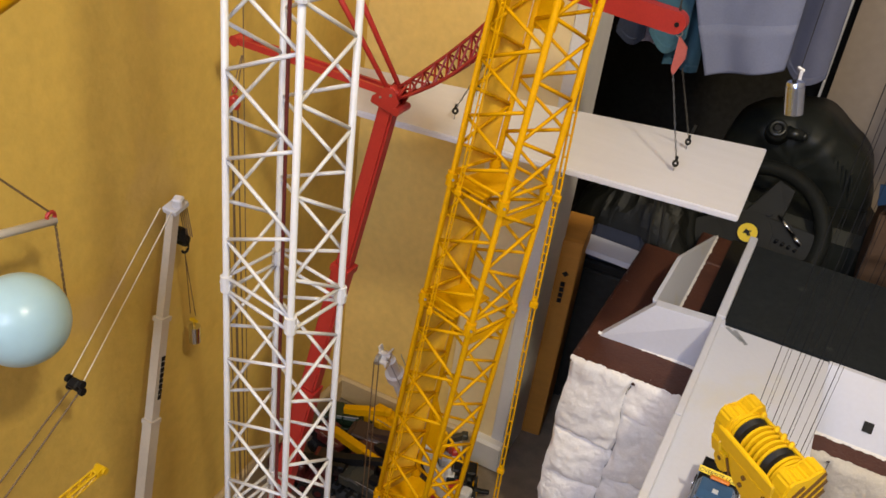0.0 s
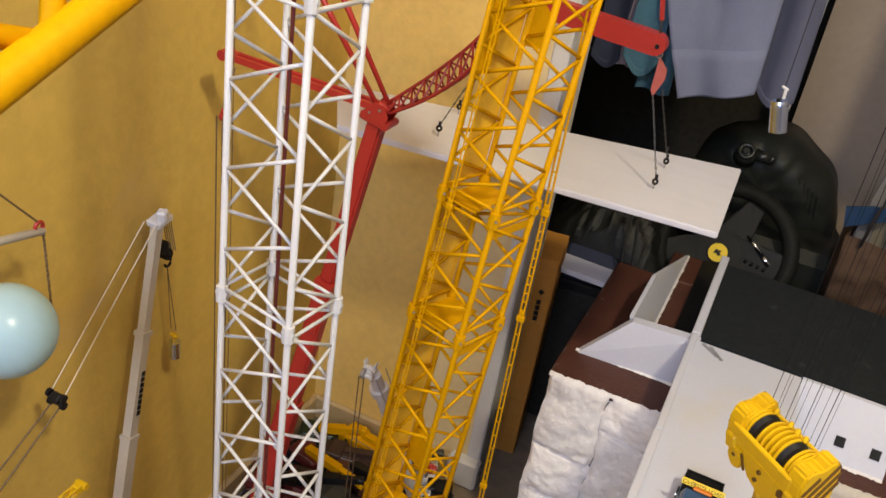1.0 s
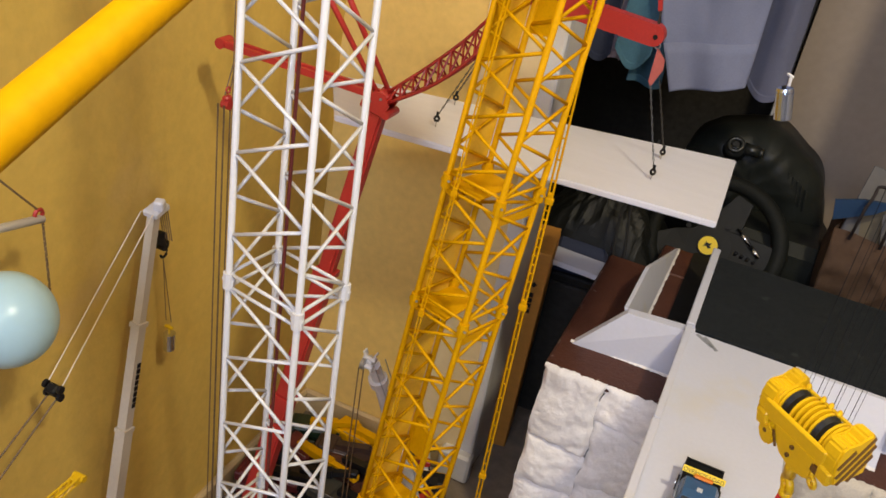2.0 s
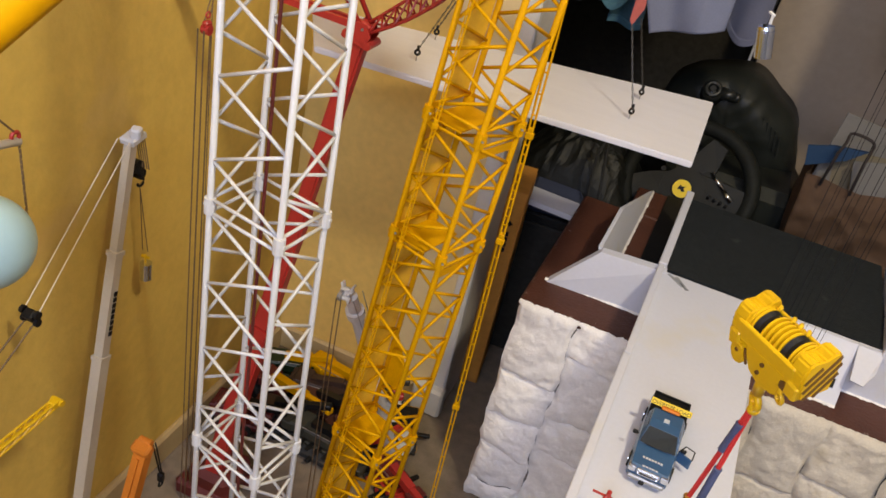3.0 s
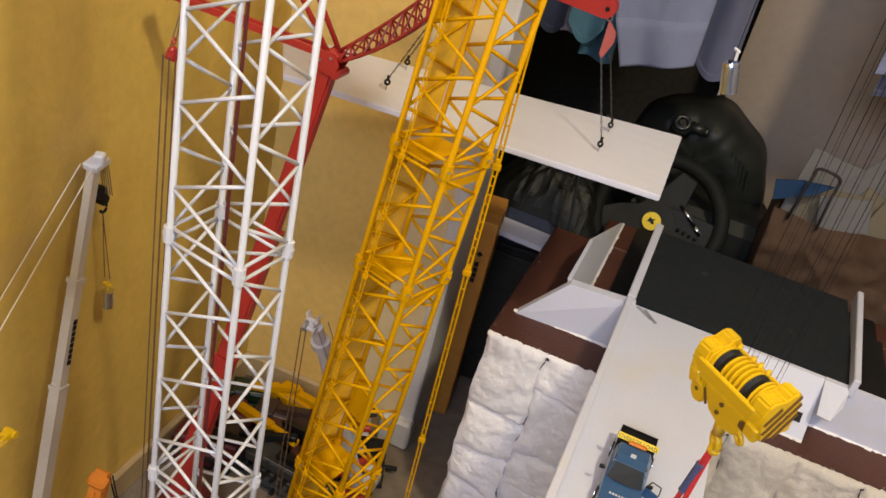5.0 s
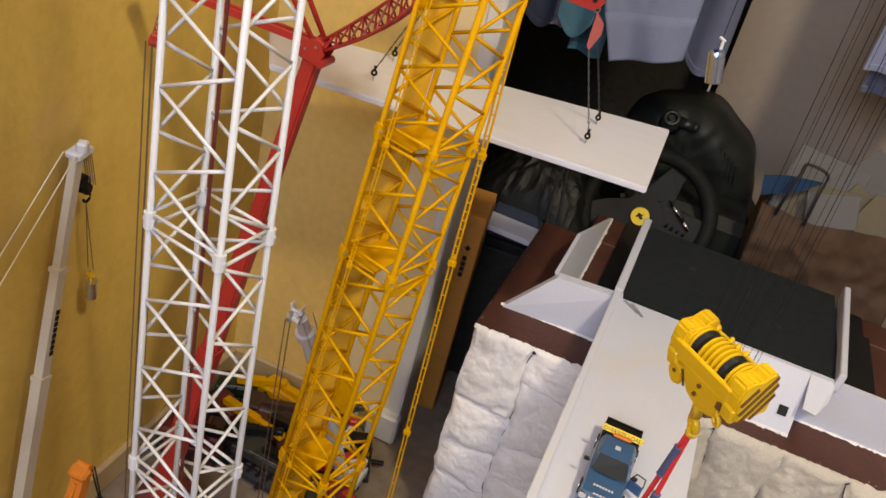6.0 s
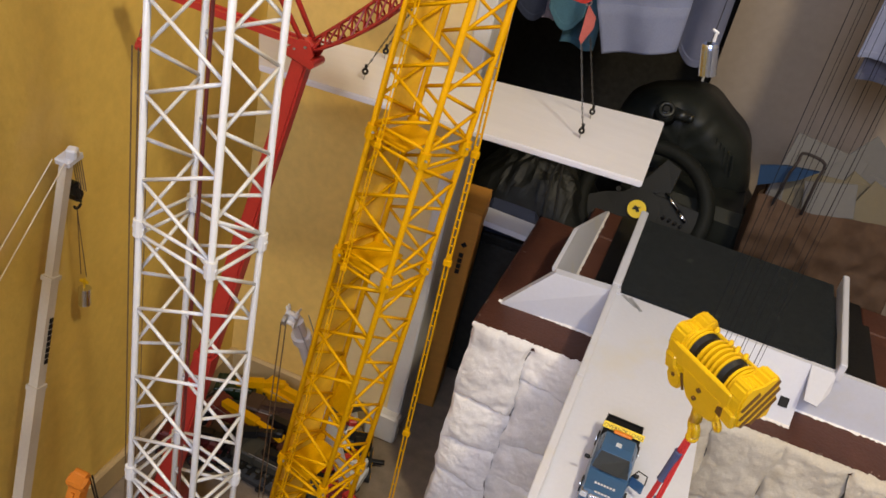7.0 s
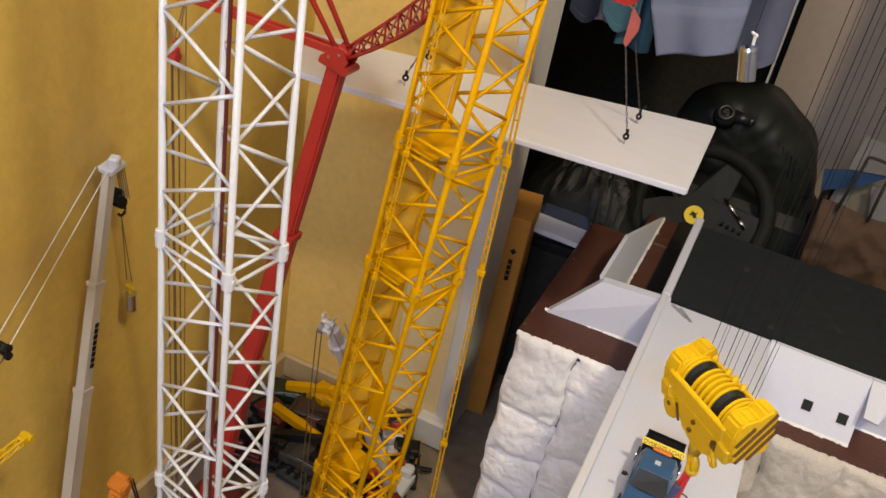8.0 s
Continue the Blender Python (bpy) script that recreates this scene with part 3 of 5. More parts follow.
for s in (-1, 1):
    bit("cheek_plate", RED, red, lambda b: (prism(b, [RH + Vector(p) + Vector((0, 0.0095 * s, 0)) for p in ((-0.016, 0, 0.002), (0.010, 0, -0.006), (0.015, 0, 0.004), (0.008, 0, 0.016), (-0.003, 0, 0.017))], (0, 0.0018 * s, 0))), "flat red head plate")
    bit("head_pin", STEEL, red, lambda b: (tube(b, RH + Vector((0.005, 0.011 * s, 0.010)), RH + Vector((0.005, 0.0125 * s, 0.010)), 0.0016, 10), tube(b, RH + Vector((-0.007, 0.011 * s, 0.005)), RH + Vector((-0.007, 0.0125 * s, 0.005)), 0.0014, 10)), "pale worn pin")
for s in (-1, 1):
    bit("derrick_arm", RED, red, lambda b: beam(b, RH + Vector((-0.005, 0.006 * s, 0.010)), Vector((-0.612, 0.78 + 0.006 * s, 0.806)), 0.0042, 0.0075))
    bit("mast_arm", RED, red, lambda b: tube(b, RH + Vector((0.003 + 0.004 * s, 0.006 * s, 0.012)), Vector((-0.56 + 0.013 * s, 0.785 + 0.010 * s, 1.0)), 0.0026, 10, 0.0042), smooth=True)
for f_ in (0.14, 0.30, 0.46, 0.62, 0.78, 0.94):
    a_ = (RH + Vector((-0.005, 0, 0.010))).lerp(Vector((-0.612, 0.78, 0.806)), f_)
    bit("derrick_rung", RED, red, lambda b: tube(b, a_ - Vector((0, 0.006, 0)), a_ + Vector((0, 0.006, 0)), 0.0016, 6))
bit("derrick_end", RED, red, lambda b: (tube(b, (-0.612, 0.770, 0.806), (-0.612, 0.790, 0.806), 0.0062, 14), block(b, (-0.604, 0.78, 0.806), (0.016, 0.017, 0.008), bevel=0.0015)), "red derrick end sheave")
JT = Vector((-0.30, 0.80, 0.895))


def jib_point(f, k):
    a = RH + Vector((0.010, 0, 0.006))
    p = a.lerp(JT, f) + Vector((0.006, 0.0, -0.008)) * math.sin(f * math.pi)
    w = 0.006 + 0.007 * math.sin(min(1, f * 1.6) * math.pi * 0.5)
    return p + Vector(((0, w, 0), (0, -w, 0), (-0.5 * w, 0, 1.7 * w))[k])


for k in range(3):
    bit("jib_chord", RED, red, lambda b: polytube(b, [jib_point(i / 9, k) for i in range(10)], 0.0020, 6), smooth=True)
    for i in range(9):
        bit("jib_brace", RED, red, lambda b: tube(b, jib_point(i / 9, k), jib_point((i + 1) / 9, (k + 1) % 3), 0.0012, 5))
        bit("jib_strut", RED, red, lambda b: tube(b, jib_point((i + 1) / 9, k), jib_point((i + 1) / 9, (k + 1) % 3), 0.0012, 5))

bit("base", DARKRED, red, lambda b: (block(b, (-0.547, 0.79, 0.035), (0.075, 0.075, 0.05), bevel=0.01), block(b, (-0.552, 0.760, 0.015), (0.095, 0.028, 0.03), bevel=0.006), block(b, (-0.552, 0.820, 0.015), (0.095, 0.028, 0.03), bevel=0.006)), "dark red crawler base")

spreader = thing("spreader_beam", "red spreader beam above the hanging plank", "spreader beam", (-0.22, 1.0, 0.88))
bit("beam", RED, spreader, lambda b: (beam(b, (-0.38, 1.02, 0.894), (-0.186, 1.03, 0.877), 0.018, 0.026), tube(b, (-0.186, 1.0212, 0.877), (-0.186, 1.0388, 0.877), 0.0130, 20)))
bit("beam_hole", BLACK, spreader, lambda b: tube(b, (-0.183, 1.0200, 0.876), (-0.183, 1.0400, 0.876), 0.0028, 12), "dark shackle hole")
bit("hanger_strap", RED, spreader, lambda b: beam(b, (-0.187, 1.030, 0.905), (-0.196, 1.030, 0.945), 0.005, 0.004, (0, 1, 0)), "red hanger strap")
bit("hanger_chain", DARKCHAIN, spreader, lambda b: (chain(b, (-0.184, 1.030, 0.884), (-0.187, 1.030, 0.907), 0.0016), chain(b, (-0.196, 1.030, 0.943), (-0.23, 1.030, 1.20), 0.0016)), "dark hanger chain")
bit("lug", material("faded_red_plastic", (0.42, 0.10, 0.085), 0.5), spreader, lambda b: prism(b, [(-0.178, 1.028, 0.862), (-0.166, 1.028, 0.850), (-0.165, 1.028, 0.838), (-0.174, 1.028, 0.815), (-0.178, 1.028, 0.822)], (0, 0.005, 0)), "faded red lug")
bit("lug_ring", STEEL, spreader, lambda b: ring(b, (-0.179, 1.030, 0.865), (0.5, -1, 0), 0.0035, 0.001, 12, 6), "small steel ring")


def sling(name, a, c, label):
    t = thing(name, label, "chain", a)
    bit("chain", DARKCHAIN, t, lambda b: chain(b, a, c))
    bit("hook", BLACK, t, lambda b: (ring(b, (c[0], c[1], c[2] - 0.004), (0.6, -0.8, 0.3), 0.0029, 0.0016, 16, 6), tube(b, c, (c[0], c[1], c[2] + 0.005), 0.0018, 8)), "black clasp hook")
    bit("eye", STEEL, t, lambda b: tube(b, (c[0], c[1], c[2] - 0.007), (c[0], c[1], PZ + 0.006), 0.0007, 6), "thin steel eye pin")


SA, SB, SC, SD = (-0.138, 0.992, 0.730), (-0.141, 1.070, 0.730), (-0.409, 0.947, 0.731), (-0.422, 1.040, 0.731)
sling("chain_sling", (-0.174, 1.028, 0.818), SA, "dark steel chain with a black clasp on the plank")
sling("chain_sling", (-0.166, 1.033, 0.826), SB, "dark steel chain with a black clasp on the plank")
sling("chain_sling", (-0.345, 0.985, 0.888), SC, "dark steel chain with a black clasp on the plank")
sling("chain_sling", (-0.345, 0.995, 0.888), SD, "dark steel chain with a black clasp on the plank")


# ---- white telescopic crane by the wall ----
wc = thing("telescopic_crane", "pale grey telescopic crane boom with black lettering bars", "crane", (-0.60, 0.57, 0))
WT, WF = Vector((-0.632, 0.686, 0.618)), Vector((-0.628, 0.56, 0.0))
bit("boom", WHITEGREY, wc, lambda b: (beam(b, WF, WF.lerp(WT, 0.55), 0.0158, 0.0145, (1, 0, 0)), beam(b, WF.lerp(WT, 0.55), WF.lerp(WT, 0.78), 0.0130, 0.0122, (1, 0, 0)), beam(b, WF.lerp(WT, 0.78), WT, 0.0106, 0.0102, (1, 0, 0))))
for f_ in (0.55, 0.78):
    bit("collar", WHITEGREY, wc, lambda b: beam(b, WF.lerp(WT, f_ - 0.006), WF.lerp(WT, f_ + 0.003), 0.0215 - 0.006 * f_, 0.0195 - 0.006 * f_, (1, 0, 0)))
bit("head", WHITEMETAL, wc, lambda b: (block(b, WT + Vector((0.0, 0.004, 0.004)), (0.020, 0.026, 0.009), (12, 0, 0), bevel=0.002), block(b, WT + Vector((0.006, 0.002, 0.013)), (0.012, 0.012, 0.013), (10, 0, 20), bevel=0.002)))
for i in range(8):
    p = WF.lerp(WT, 0.605 + 0.0125 * i)
    bit("lettering", BLACK, wc, lambda b: block(b, p + Vector((0.0070, 0.002, 0)), (0.001, 0.0055, 0.0060), (-12, 0, 0)), "black lettering bar")
for s in (-1, 1):
    bit("stay_rope", ROPEWHITE, wc, lambda b: tube(b, WT + Vector((0.008 * s, -0.012, 0.006)), Vector((-0.615 + 0.009 * s, 0.512, 0.494)), 0.0008, 6), "pale stay cord")
    bit("stay_line", ROPE, wc, lambda b: tube(b, Vector((-0.615 + 0.006 * s, 0.506, 0.480)), Vector((-0.607 + 0.010 * s, 0.300, 0.37)), 0.0010, 6), "dark stay line")
bit("stay_block", BLACK, wc, lambda b: block(b, (-0.615, 0.509, 0.488), (0.013, 0.011, 0.013), (28, 0, 0), bevel=0.002), "black stay block")
for dx, dz in ((-0.0095, 0.004), (0.0095, 0.004), (-0.0085, -0.006), (0.0085, -0.006)):
    bit("stay_sheave", BLACK, wc, lambda b: tube(b, (-0.615 + dx - 0.002, 0.509, 0.488 + dz), (-0.615 + dx + 0.002, 0.509, 0.488 + dz), 0.0046, 14), "black stay sheave")
for dx in (-0.006, -0.003, 0.0, 0.003, 0.006):
    bit("fall_rope", ROPE, wc, lambda b: tube(b, WT + Vector((dx, 0.016, 0.0)), Vector((-0.625 + dx, 0.702, 0.58)), 0.0007, 5))
bit("hook_block", BLACK, wc, lambda b: (tube(b, (-0.641, 0.698, 0.581), (-0.629, 0.698, 0.581), 0.0085, 16), tube(b, (-0.640, 0.704, 0.569), (-0.630, 0.704, 0.569), 0.0072, 16), block(b, (-0.635, 0.700, 0.575), (0.0135, 0.008, 0.020), (20, 0, 0), bevel=0.002)), "black hook block with two sheaves")
bit("hook", BLACK, wc, lambda b: polytube(b, [(-0.635, 0.707 + 0.0055 * math.sin(a * 0.5), 0.5555 + 0.0055 * math.cos(a * 0.5)) for a in range(10)], 0.0017, 8), "black swivel hook", smooth=True)
weight = thing("crane_weight", "small polished cylinder weight on a yellow sling", "weight", (-0.634, 0.718, 0.415))
for s in (-1, 1):
    bit("sling", ROPE, weight, lambda b: tube(b, (-0.635, 0.706, 0.549), (-0.634 + 0.004 * s, 0.716, 0.452), 0.0006, 5))
bit("hanger", YELLOWB, weight, lambda b: (block(b, (-0.634, 0.717, 0.442), (0.013, 0.004, 0.004), bevel=0.001), tube(b, (-0.634, 0.717, 0.428), (-0.634, 0.717, 0.446), 0.0016, 6)), "yellow hanger")
bit("cylinder", CHROME, weight, lambda b: tube(b, (-0.634, 0.718, 0.408), (-0.634, 0.718, 0.432), 0.0078, 20), smooth=False)

# ---- ball on its spreader ----
ball = thing("ball", "pale blue rubber ball hanging in chains", "ball", (-0.575, 0.415, 0.63))


def sphere(b):
    bmesh.ops.create_uvsphere(b, u_segments=40, v_segments=24, radius=0.043, matrix=Matrix.Translation((-0.581, 0.431, 0.634)))


bit("shell", BALLOON, ball, sphere, smooth=True)
sp = thing("white_spreader", "white spreader bar with red shackles above the ball", "spreader beam", (-0.58, 0.46, 0.70))
bit("bar", WHITEMETAL, sp, lambda b: tube(b, (-0.598, 0.30, 0.742), (-0.598, 0.494, 0.703), 0.004, 10), smooth=True)
bit("shackle", RED, sp, lambda b: ring(b, (-0.598, 0.490, 0.709), (1, 0, 0), 0.0045, 0.002, 12, 6), "red shackle")
bit("lift_rope", ROPE, sp, lambda b: tube(b, (-0.598, 0.490, 0.713), (-0.598, 0.37, 0.85), 0.0010, 6))
bit("drop_chain", ROPE, sp, lambda b: chain(b, (-0.598, 0.494, 0.701), (-0.582, 0.483, 0.608), 0.0012))
bit("drop_shackle", RED, sp, lambda b: ring(b, (-0.582, 0.483, 0.606), (1, 0, 0), 0.0025, 0.0012, 10, 6), "red shackle")

# ---- red hook with falls to the floor ----
rh = thing("hook_block", "small red hook block on long brown ropes", "hook block", (-0.508, 0.634, 0.80))
bit("body", RED, rh, lambda b: (block(b, (-0.508, 0.640, 0.805), (0.007, 0.010, 0.008), bevel=0.002), tube(b, (-0.512, 0.640, 0.800), (-0.504, 0.640, 0.800), 0.0052, 12), ring(b, (-0.508, 0.641, 0.814), (1, 0, 0), 0.003, 0.001, 12, 6)))
for s in (-1, 1):
    bit("upper_rope", ROPE, rh, lambda b: tube(b, (-0.508, 0.640 + 0.004 * s, 0.81), (-0.51, 0.655 + 0.001 * s, 0.845), 0.0007, 5))
    for dx in (-0.0045, 0.0025):
        bit("fall_rope", ROPE, rh, lambda b: tube(b, (-0.510 + dx, 0.640 + 0.005 * s, 0.80), (-0.578 + dx, 0.748 + 0.006 * s, 0.0), 0.0009, 6))

single("hoist_rope", ROPE, lambda b: tube(b, (-0.545, 0.72, 0.0), (-0.548, 0.70, 1.1), 0.0006, 6), "thin brown rope hanging before the ochre wall", "rope")

# ---- chrome bottle weight ----
cb = thing("crane_weight", "polished chrome cylinder weight with a white tap on top", "weight", (-0.035, 0.75, 0.9))
BL, BT = Vector((-0.0225, 0.745, 0.8985)), Vector((-0.0298, 0.745, 0.9275))
BD = (BT - BL).normalized()
bit("cylinder", SATIN, cb, lambda b: (tube(b, BL + BD * 0.0018, BL + BD * 0.0245, 0.0074, 32), tube(b, BL + BD * 0.0245, BL + BD * 0.0258, 0.0067, 32), tube(b, BL + BD * 0.0258, BL + BD * 0.0285, 0.0073, 32, 0.0065)))
bit("neck", BLACK, cb, lambda b: tube(b, BL + BD * 0.0285 + Vector((-0.001, -0.001, 0)), BL + BD * 0.0300 + Vector((-0.001, -0.001, 0)), 0.0018, 12), "black valve")
bit("tap", WHITEMETAL, cb, lambda b: (tube(b, BT + Vector((0.0025, 0, 0.001)), BT + Vector((0.0020, 0, 0.0085)), 0.0014, 8), block(b, BT + Vector((0.0012, 0, 0.0095)), (0.0070, 0.0030, 0.0024), (0, 24, 20), bevel=0.001)), "white tap")
bit("rope", ROPEGREY, cb, lambda b: tube(b, (-0.029, 0.745, 0.927), (-0.029, 0.745, 2.4), 0.0004, 5))


# ---- yellow hook block with its ropes and slings ----
HB = pose(0.0245, 0.3168, 0.896, 14.8, 0, -43.4)
hb = thing("hook_block", "bright yellow multi-sheave crane hook block with striped ends", "hook block", (0.0245, 0.3168, 0.896), turn=-43.4)
HTIP = Matrix.Rotation(radians(14.8), 4, "X")


def hbit(name, mat, fn, label="", smooth=False, parent=None, tip=True):
    """A part of the hook block, which hangs a little tipped; its ropes hang plumb."""
    bm = bmesh.new()
    fn(bm)
    if tip:
        bm.transform(HTIP)
    ob = part(name, bm, mat, None, label, smooth)
    ob.parent = parent or hb
    return ob


CHEEK = ((-0.0094, -0.0123), (-0.0106, -0.0040), (-0.0100, 0.0030), (-0.0076, 0.0082), (-0.0046, 0.0100), (-0.0012, 0.0074), (0.0018, 0.0070), (0.0046, 0.0104), (0.0082, 0.0108), (0.0106, 0.0070), (0.0100, -0.0020), (0.0074, -0.0123))


def cheek(b, s):
    prism(b, [(s * 0.0148, y, z) for y, z in CHEEK], (s * 0.0088, 0, 0))
    bmesh.ops.bevel(b, geom=list(b.edges), offset=0.0010, segments=2, affect="EDGES")


HSTRIPE = material("dark_stripe_paint", (0.12, 0.055, 0.012), 0.5, vary=0.2, scale=200)
for s in (-1, 1):
    hbit("cheek_plate", YELLOWB, lambda b: cheek(b, s))
    hbit("foot_block", YELLOWB, lambda b: block(b, (s * 0.0190, -0.0098, -0.0085), (0.0072, 0.0040, 0.0090), (0, s * 6, 0), bevel=0.0010))
    for k in range(4):
        y0, z0 = ((-0.0096, -0.0010), (-0.0096, -0.0062), (-0.0086, -0.0108), (-0.0030, -0.0113))[k]
        y1, z1 = ((-0.0010, 0.0060), (0.0088, 0.0092), (0.0096, 0.0046), (0.0090, -0.0010))[k]
        hbit("stripe", HSTRIPE, lambda b: prism(b, [(s * 0.0237, y0, z0), (s * 0.0237, y0 + 0.0014, z0 - 0.0014), (s * 0.0237, y1 + 0.0009, z1 - 0.0019), (s * 0.0237, y1, z1)], (s * 0.0003, 0, 0)), "dark slanted stripe")
for x in (-0.0142, -0.0126, -0.0060, -0.0032, -0.0004, 0.0024, 0.0052, 0.0118, 0.0138):
    hbit("sheave", YELLOWB, lambda b: (tube(b, (x - 0.0006, 0, 0.0), (x + 0.0006, 0, 0.0), 0.0090, 32), tube(b, (x - 0.0014, 0, 0.0), (x - 0.0006, 0, 0.0), 0.0066, 24)))
for x in (-0.0094, 0.0085):
    hbit("sheave", BLACK, lambda b: (tube(b, (x - 0.0024, 0, 0.0), (x, 0, 0.0), 0.0086, 32, 0.0078), tube(b, (x, 0, 0.0), (x + 0.0024, 0, 0.0), 0.0078, 32, 0.0086)), "black sheave")
hbit("axle", YELLOWB, lambda b: tube(b, (-0.0150, 0, 0), (0.0150, 0, 0), 0.0030, 16))
hbit("side_plate", YELLOWB, lambda b: block(b, (-0.0005, -0.0097, -0.0018), (0.0372, 0.0024, 0.0106), bevel=0.0007))
hbit("side_plate", YELLOWB, lambda b: block(b, (0, 0.0094, -0.0050), (0.0330, 0.0022, 0.0090), bevel=0.0007))
hbit("rope_guard", YELLOWB, lambda b: tube(b, (-0.0150, 0.0078, 0.0048), (0.0150, 0.0078, 0.0048), 0.0010, 10))
for gx in (-0.0125, -0.0035, 0.0010, 0.0060):
    hbit("guard_clip", YELLOWB, lambda b: block(b, (gx, 0.0066, 0.0072), (0.0020, 0.0034, 0.0030), (24, 0, 20), bevel=0.0006))
hbit("trunnion", YELLOWB, lambda b: block(b, (0, -0.0010, -0.0095), (0.0300, 0.0150, 0.0036), bevel=0.0008))


def crosshead(b):
    """Plate with a rounded ear that carries the hook."""
    prism(b, [(-0.0115, -0.0112, -0.0040), (0.0150, -0.0112, -0.0040), (0.0142, -0.0112, -0.0090), (0.0120, -0.0112, -0.0120), (0.0128, -0.0112, -0.0172), (0.0098, -0.0112, -0.0205), (0.0010, -0.0112, -0.0225), (-0.0065, -0.0112, -0.0190), (-0.0090, -0.0112, -0.0130)], (0, 0.0085, 0))
    bmesh.ops.bevel(b, geom=list(b.edges), offset=0.0008, segments=2, affect="EDGES")


def ear(b):
    prism(b, [(-0.0150 + 0.0052 * math.cos(a * math.pi / 5) * (1.0 if a < 6 else 0.9), -0.0118, -0.0150 + 0.0066 * math.sin(a * math.pi / 5)) for a in range(10)], (0, 0.0065, 0))
    bmesh.ops.bevel(b, geom=list(b.edges), offset=0.0009, segments=2, affect="EDGES")


hbit("crosshead", YELLOWB, crosshead)
hbit("crosshead_ear", YELLOWB, ear)
hbit("crosshead_seam", HSTRIPE, lambda b: block(b, (-0.0092, -0.0117, -0.0125), (0.0009, 0.0008, 0.0085), (0, -16, 0)), "dark seam")
for px_, pz_ in ((0.0013, -0.0086), (-0.0006, -0.0150), (-0.0152, -0.0130)):
    hbit("pin", HSTRIPE, lambda b: tube(b, (px_, -0.0112, pz_), (px_, -0.0122, pz_), 0.0011, 12), "dark pin hole")
# Solid dark block painted in for the shade beside the cheek.
hbit("recess", HSTRIPE, lambda b: block(b, (0.0150, -0.0100, -0.0095), (0.0048, 0.0030, 0.0042), (0, 10, 0)), "dark block put in for the shade of a recess")
hbit("lug", YELLOWB, lambda b: (ring(b, (0.0142, -0.0105, -0.0180), (0.3, 1, 0), 0.0026, 0.0011, 16, 6), tube(b, (0.0135, -0.0100, -0.0150), (0.012, -0.0090, -0.0120), 0.0012, 8)))
hbit("hook", YELLOWB, lambda b: (tube(b, (-0.0010, -0.0060, -0.0200), (-0.0025, -0.0055, -0.0335), 0.0029, 14), ring(b, (-0.0030, -0.0050, -0.0400), (0.4, 1, 0), 0.0036, 0.0019, 20, 8), tube(b, (-0.0030, -0.0050, -0.0425), (-0.0030, -0.0050, -0.0480), 0.0028, 14, 0.0022), ring(b, (-0.0030, -0.0050, -0.0465), (0, 0, 1), 0.0012, 0.0020, 14, 8)), smooth=True)
for i in range(11):
    x = -0.0195 + 0.0031 * i + 0.0008 * math.sin(i * 2.4)
    hbit("fall_rope", HROPE, lambda b: tube(b, (x, 0.0075, 0.002), (x * 1.25 + 0.002 * math.sin(i * 1.7), 0.0105, 1.48), 0.00010 if i % 3 else 0.00016, 6), "steel hoist rope", tip=False)

sl = thing("lifting_sling", "red cord sling with blue sleeves and shackles under the hook", "sling", (0.024, 0.322, 0.85))
HK = HB @ Vector((-0.0030, -0.0050, -0.0480))
REDCORD = material("red_cord", (0.55, 0.03, 0.03), 0.6, vary=0.2, scale=300)
SLEEVE = material("blue_sleeve", (0.06, 0.075, 0.16), 0.7, vary=0.15, scale=200)
for i, (dx, dy, sleeves) in enumerate(((-0.0135, 0.004, ((0.10, 0.27), (0.68, 0.80))), (-0.0060, -0.003, ((0.36, 0.58),)))):
    low = HK + Vector((dx, dy, -0.115))
    top = HK + Vector((dx * 0.1, 0, 0.002))
    for o in (-0.0006, 0.0006):
        bit("cord", REDCORD, sl, lambda b: tube(b, top + Vector((o, 0, 0)), low + Vector((o, 0, 0)), 0.00075, 7))
    for f0, f1 in sleeves:
        bit("sleeve", SLEEVE, sl, lambda b: (tube(b, top.lerp(low, f0), top.lerp(low, f1), 0.0021, 10), ring(b, top.lerp(low, f0), low - top, 0.0018, 0.0006, 10, 5), ring(b, top.lerp(low, f1), low - top, 0.0018, 0.0006, 10, 5)), "blue sleeve")
    bit("shackle", STEEL, sl, lambda b: (ring(b, low, (1, 0.2, 0), 0.0042, 0.0012, 14, 6), ring(b, low + Vector((0.003, 0, -0.002)), (0.2, 1, 0.3), 0.0036, 0.0011, 14, 6), tube(b, low + Vector((0, -0.004, -0.003)), low + Vector((0, 0.004, -0.003)), 0.0009, 6)), "grey steel shackle")
bit("link", material("brass_link", (0.55, 0.30, 0.06), 0.35, metal=0.6, vary=0.1), sl, lambda b: ring(b, HK + Vector((-0.0085, 0.003, -0.072)), (1, 0.3, 0.2), 0.0030, 0.0016, 14, 6), "brass link")
for i in range(2):
    bit("drop_cord", ROPE, sl, lambda b: tube(b, HK + Vector((-0.004 + 0.012 * i, 0, -0.115)), Vector((0.03 + 0.012 * i, 0.322, 0.004)), 0.0005, 5))


# ---- blue pickup ----
truck = thing("pickup_truck", "blue model pickup with an open door and a yellow sign", "pickup truck", (0.0255, 0.717, 0.478), turn=-1.0)
truck.scale = (1.11, 1.11, 1.11)


def tbit(name, mat, fn, label="", parent=None, smooth=False):
    bm = bmesh.new()
    fn(bm)
    ob = part(name, bm, mat, None, label, smooth)
    ob.parent = parent or truck
    return ob


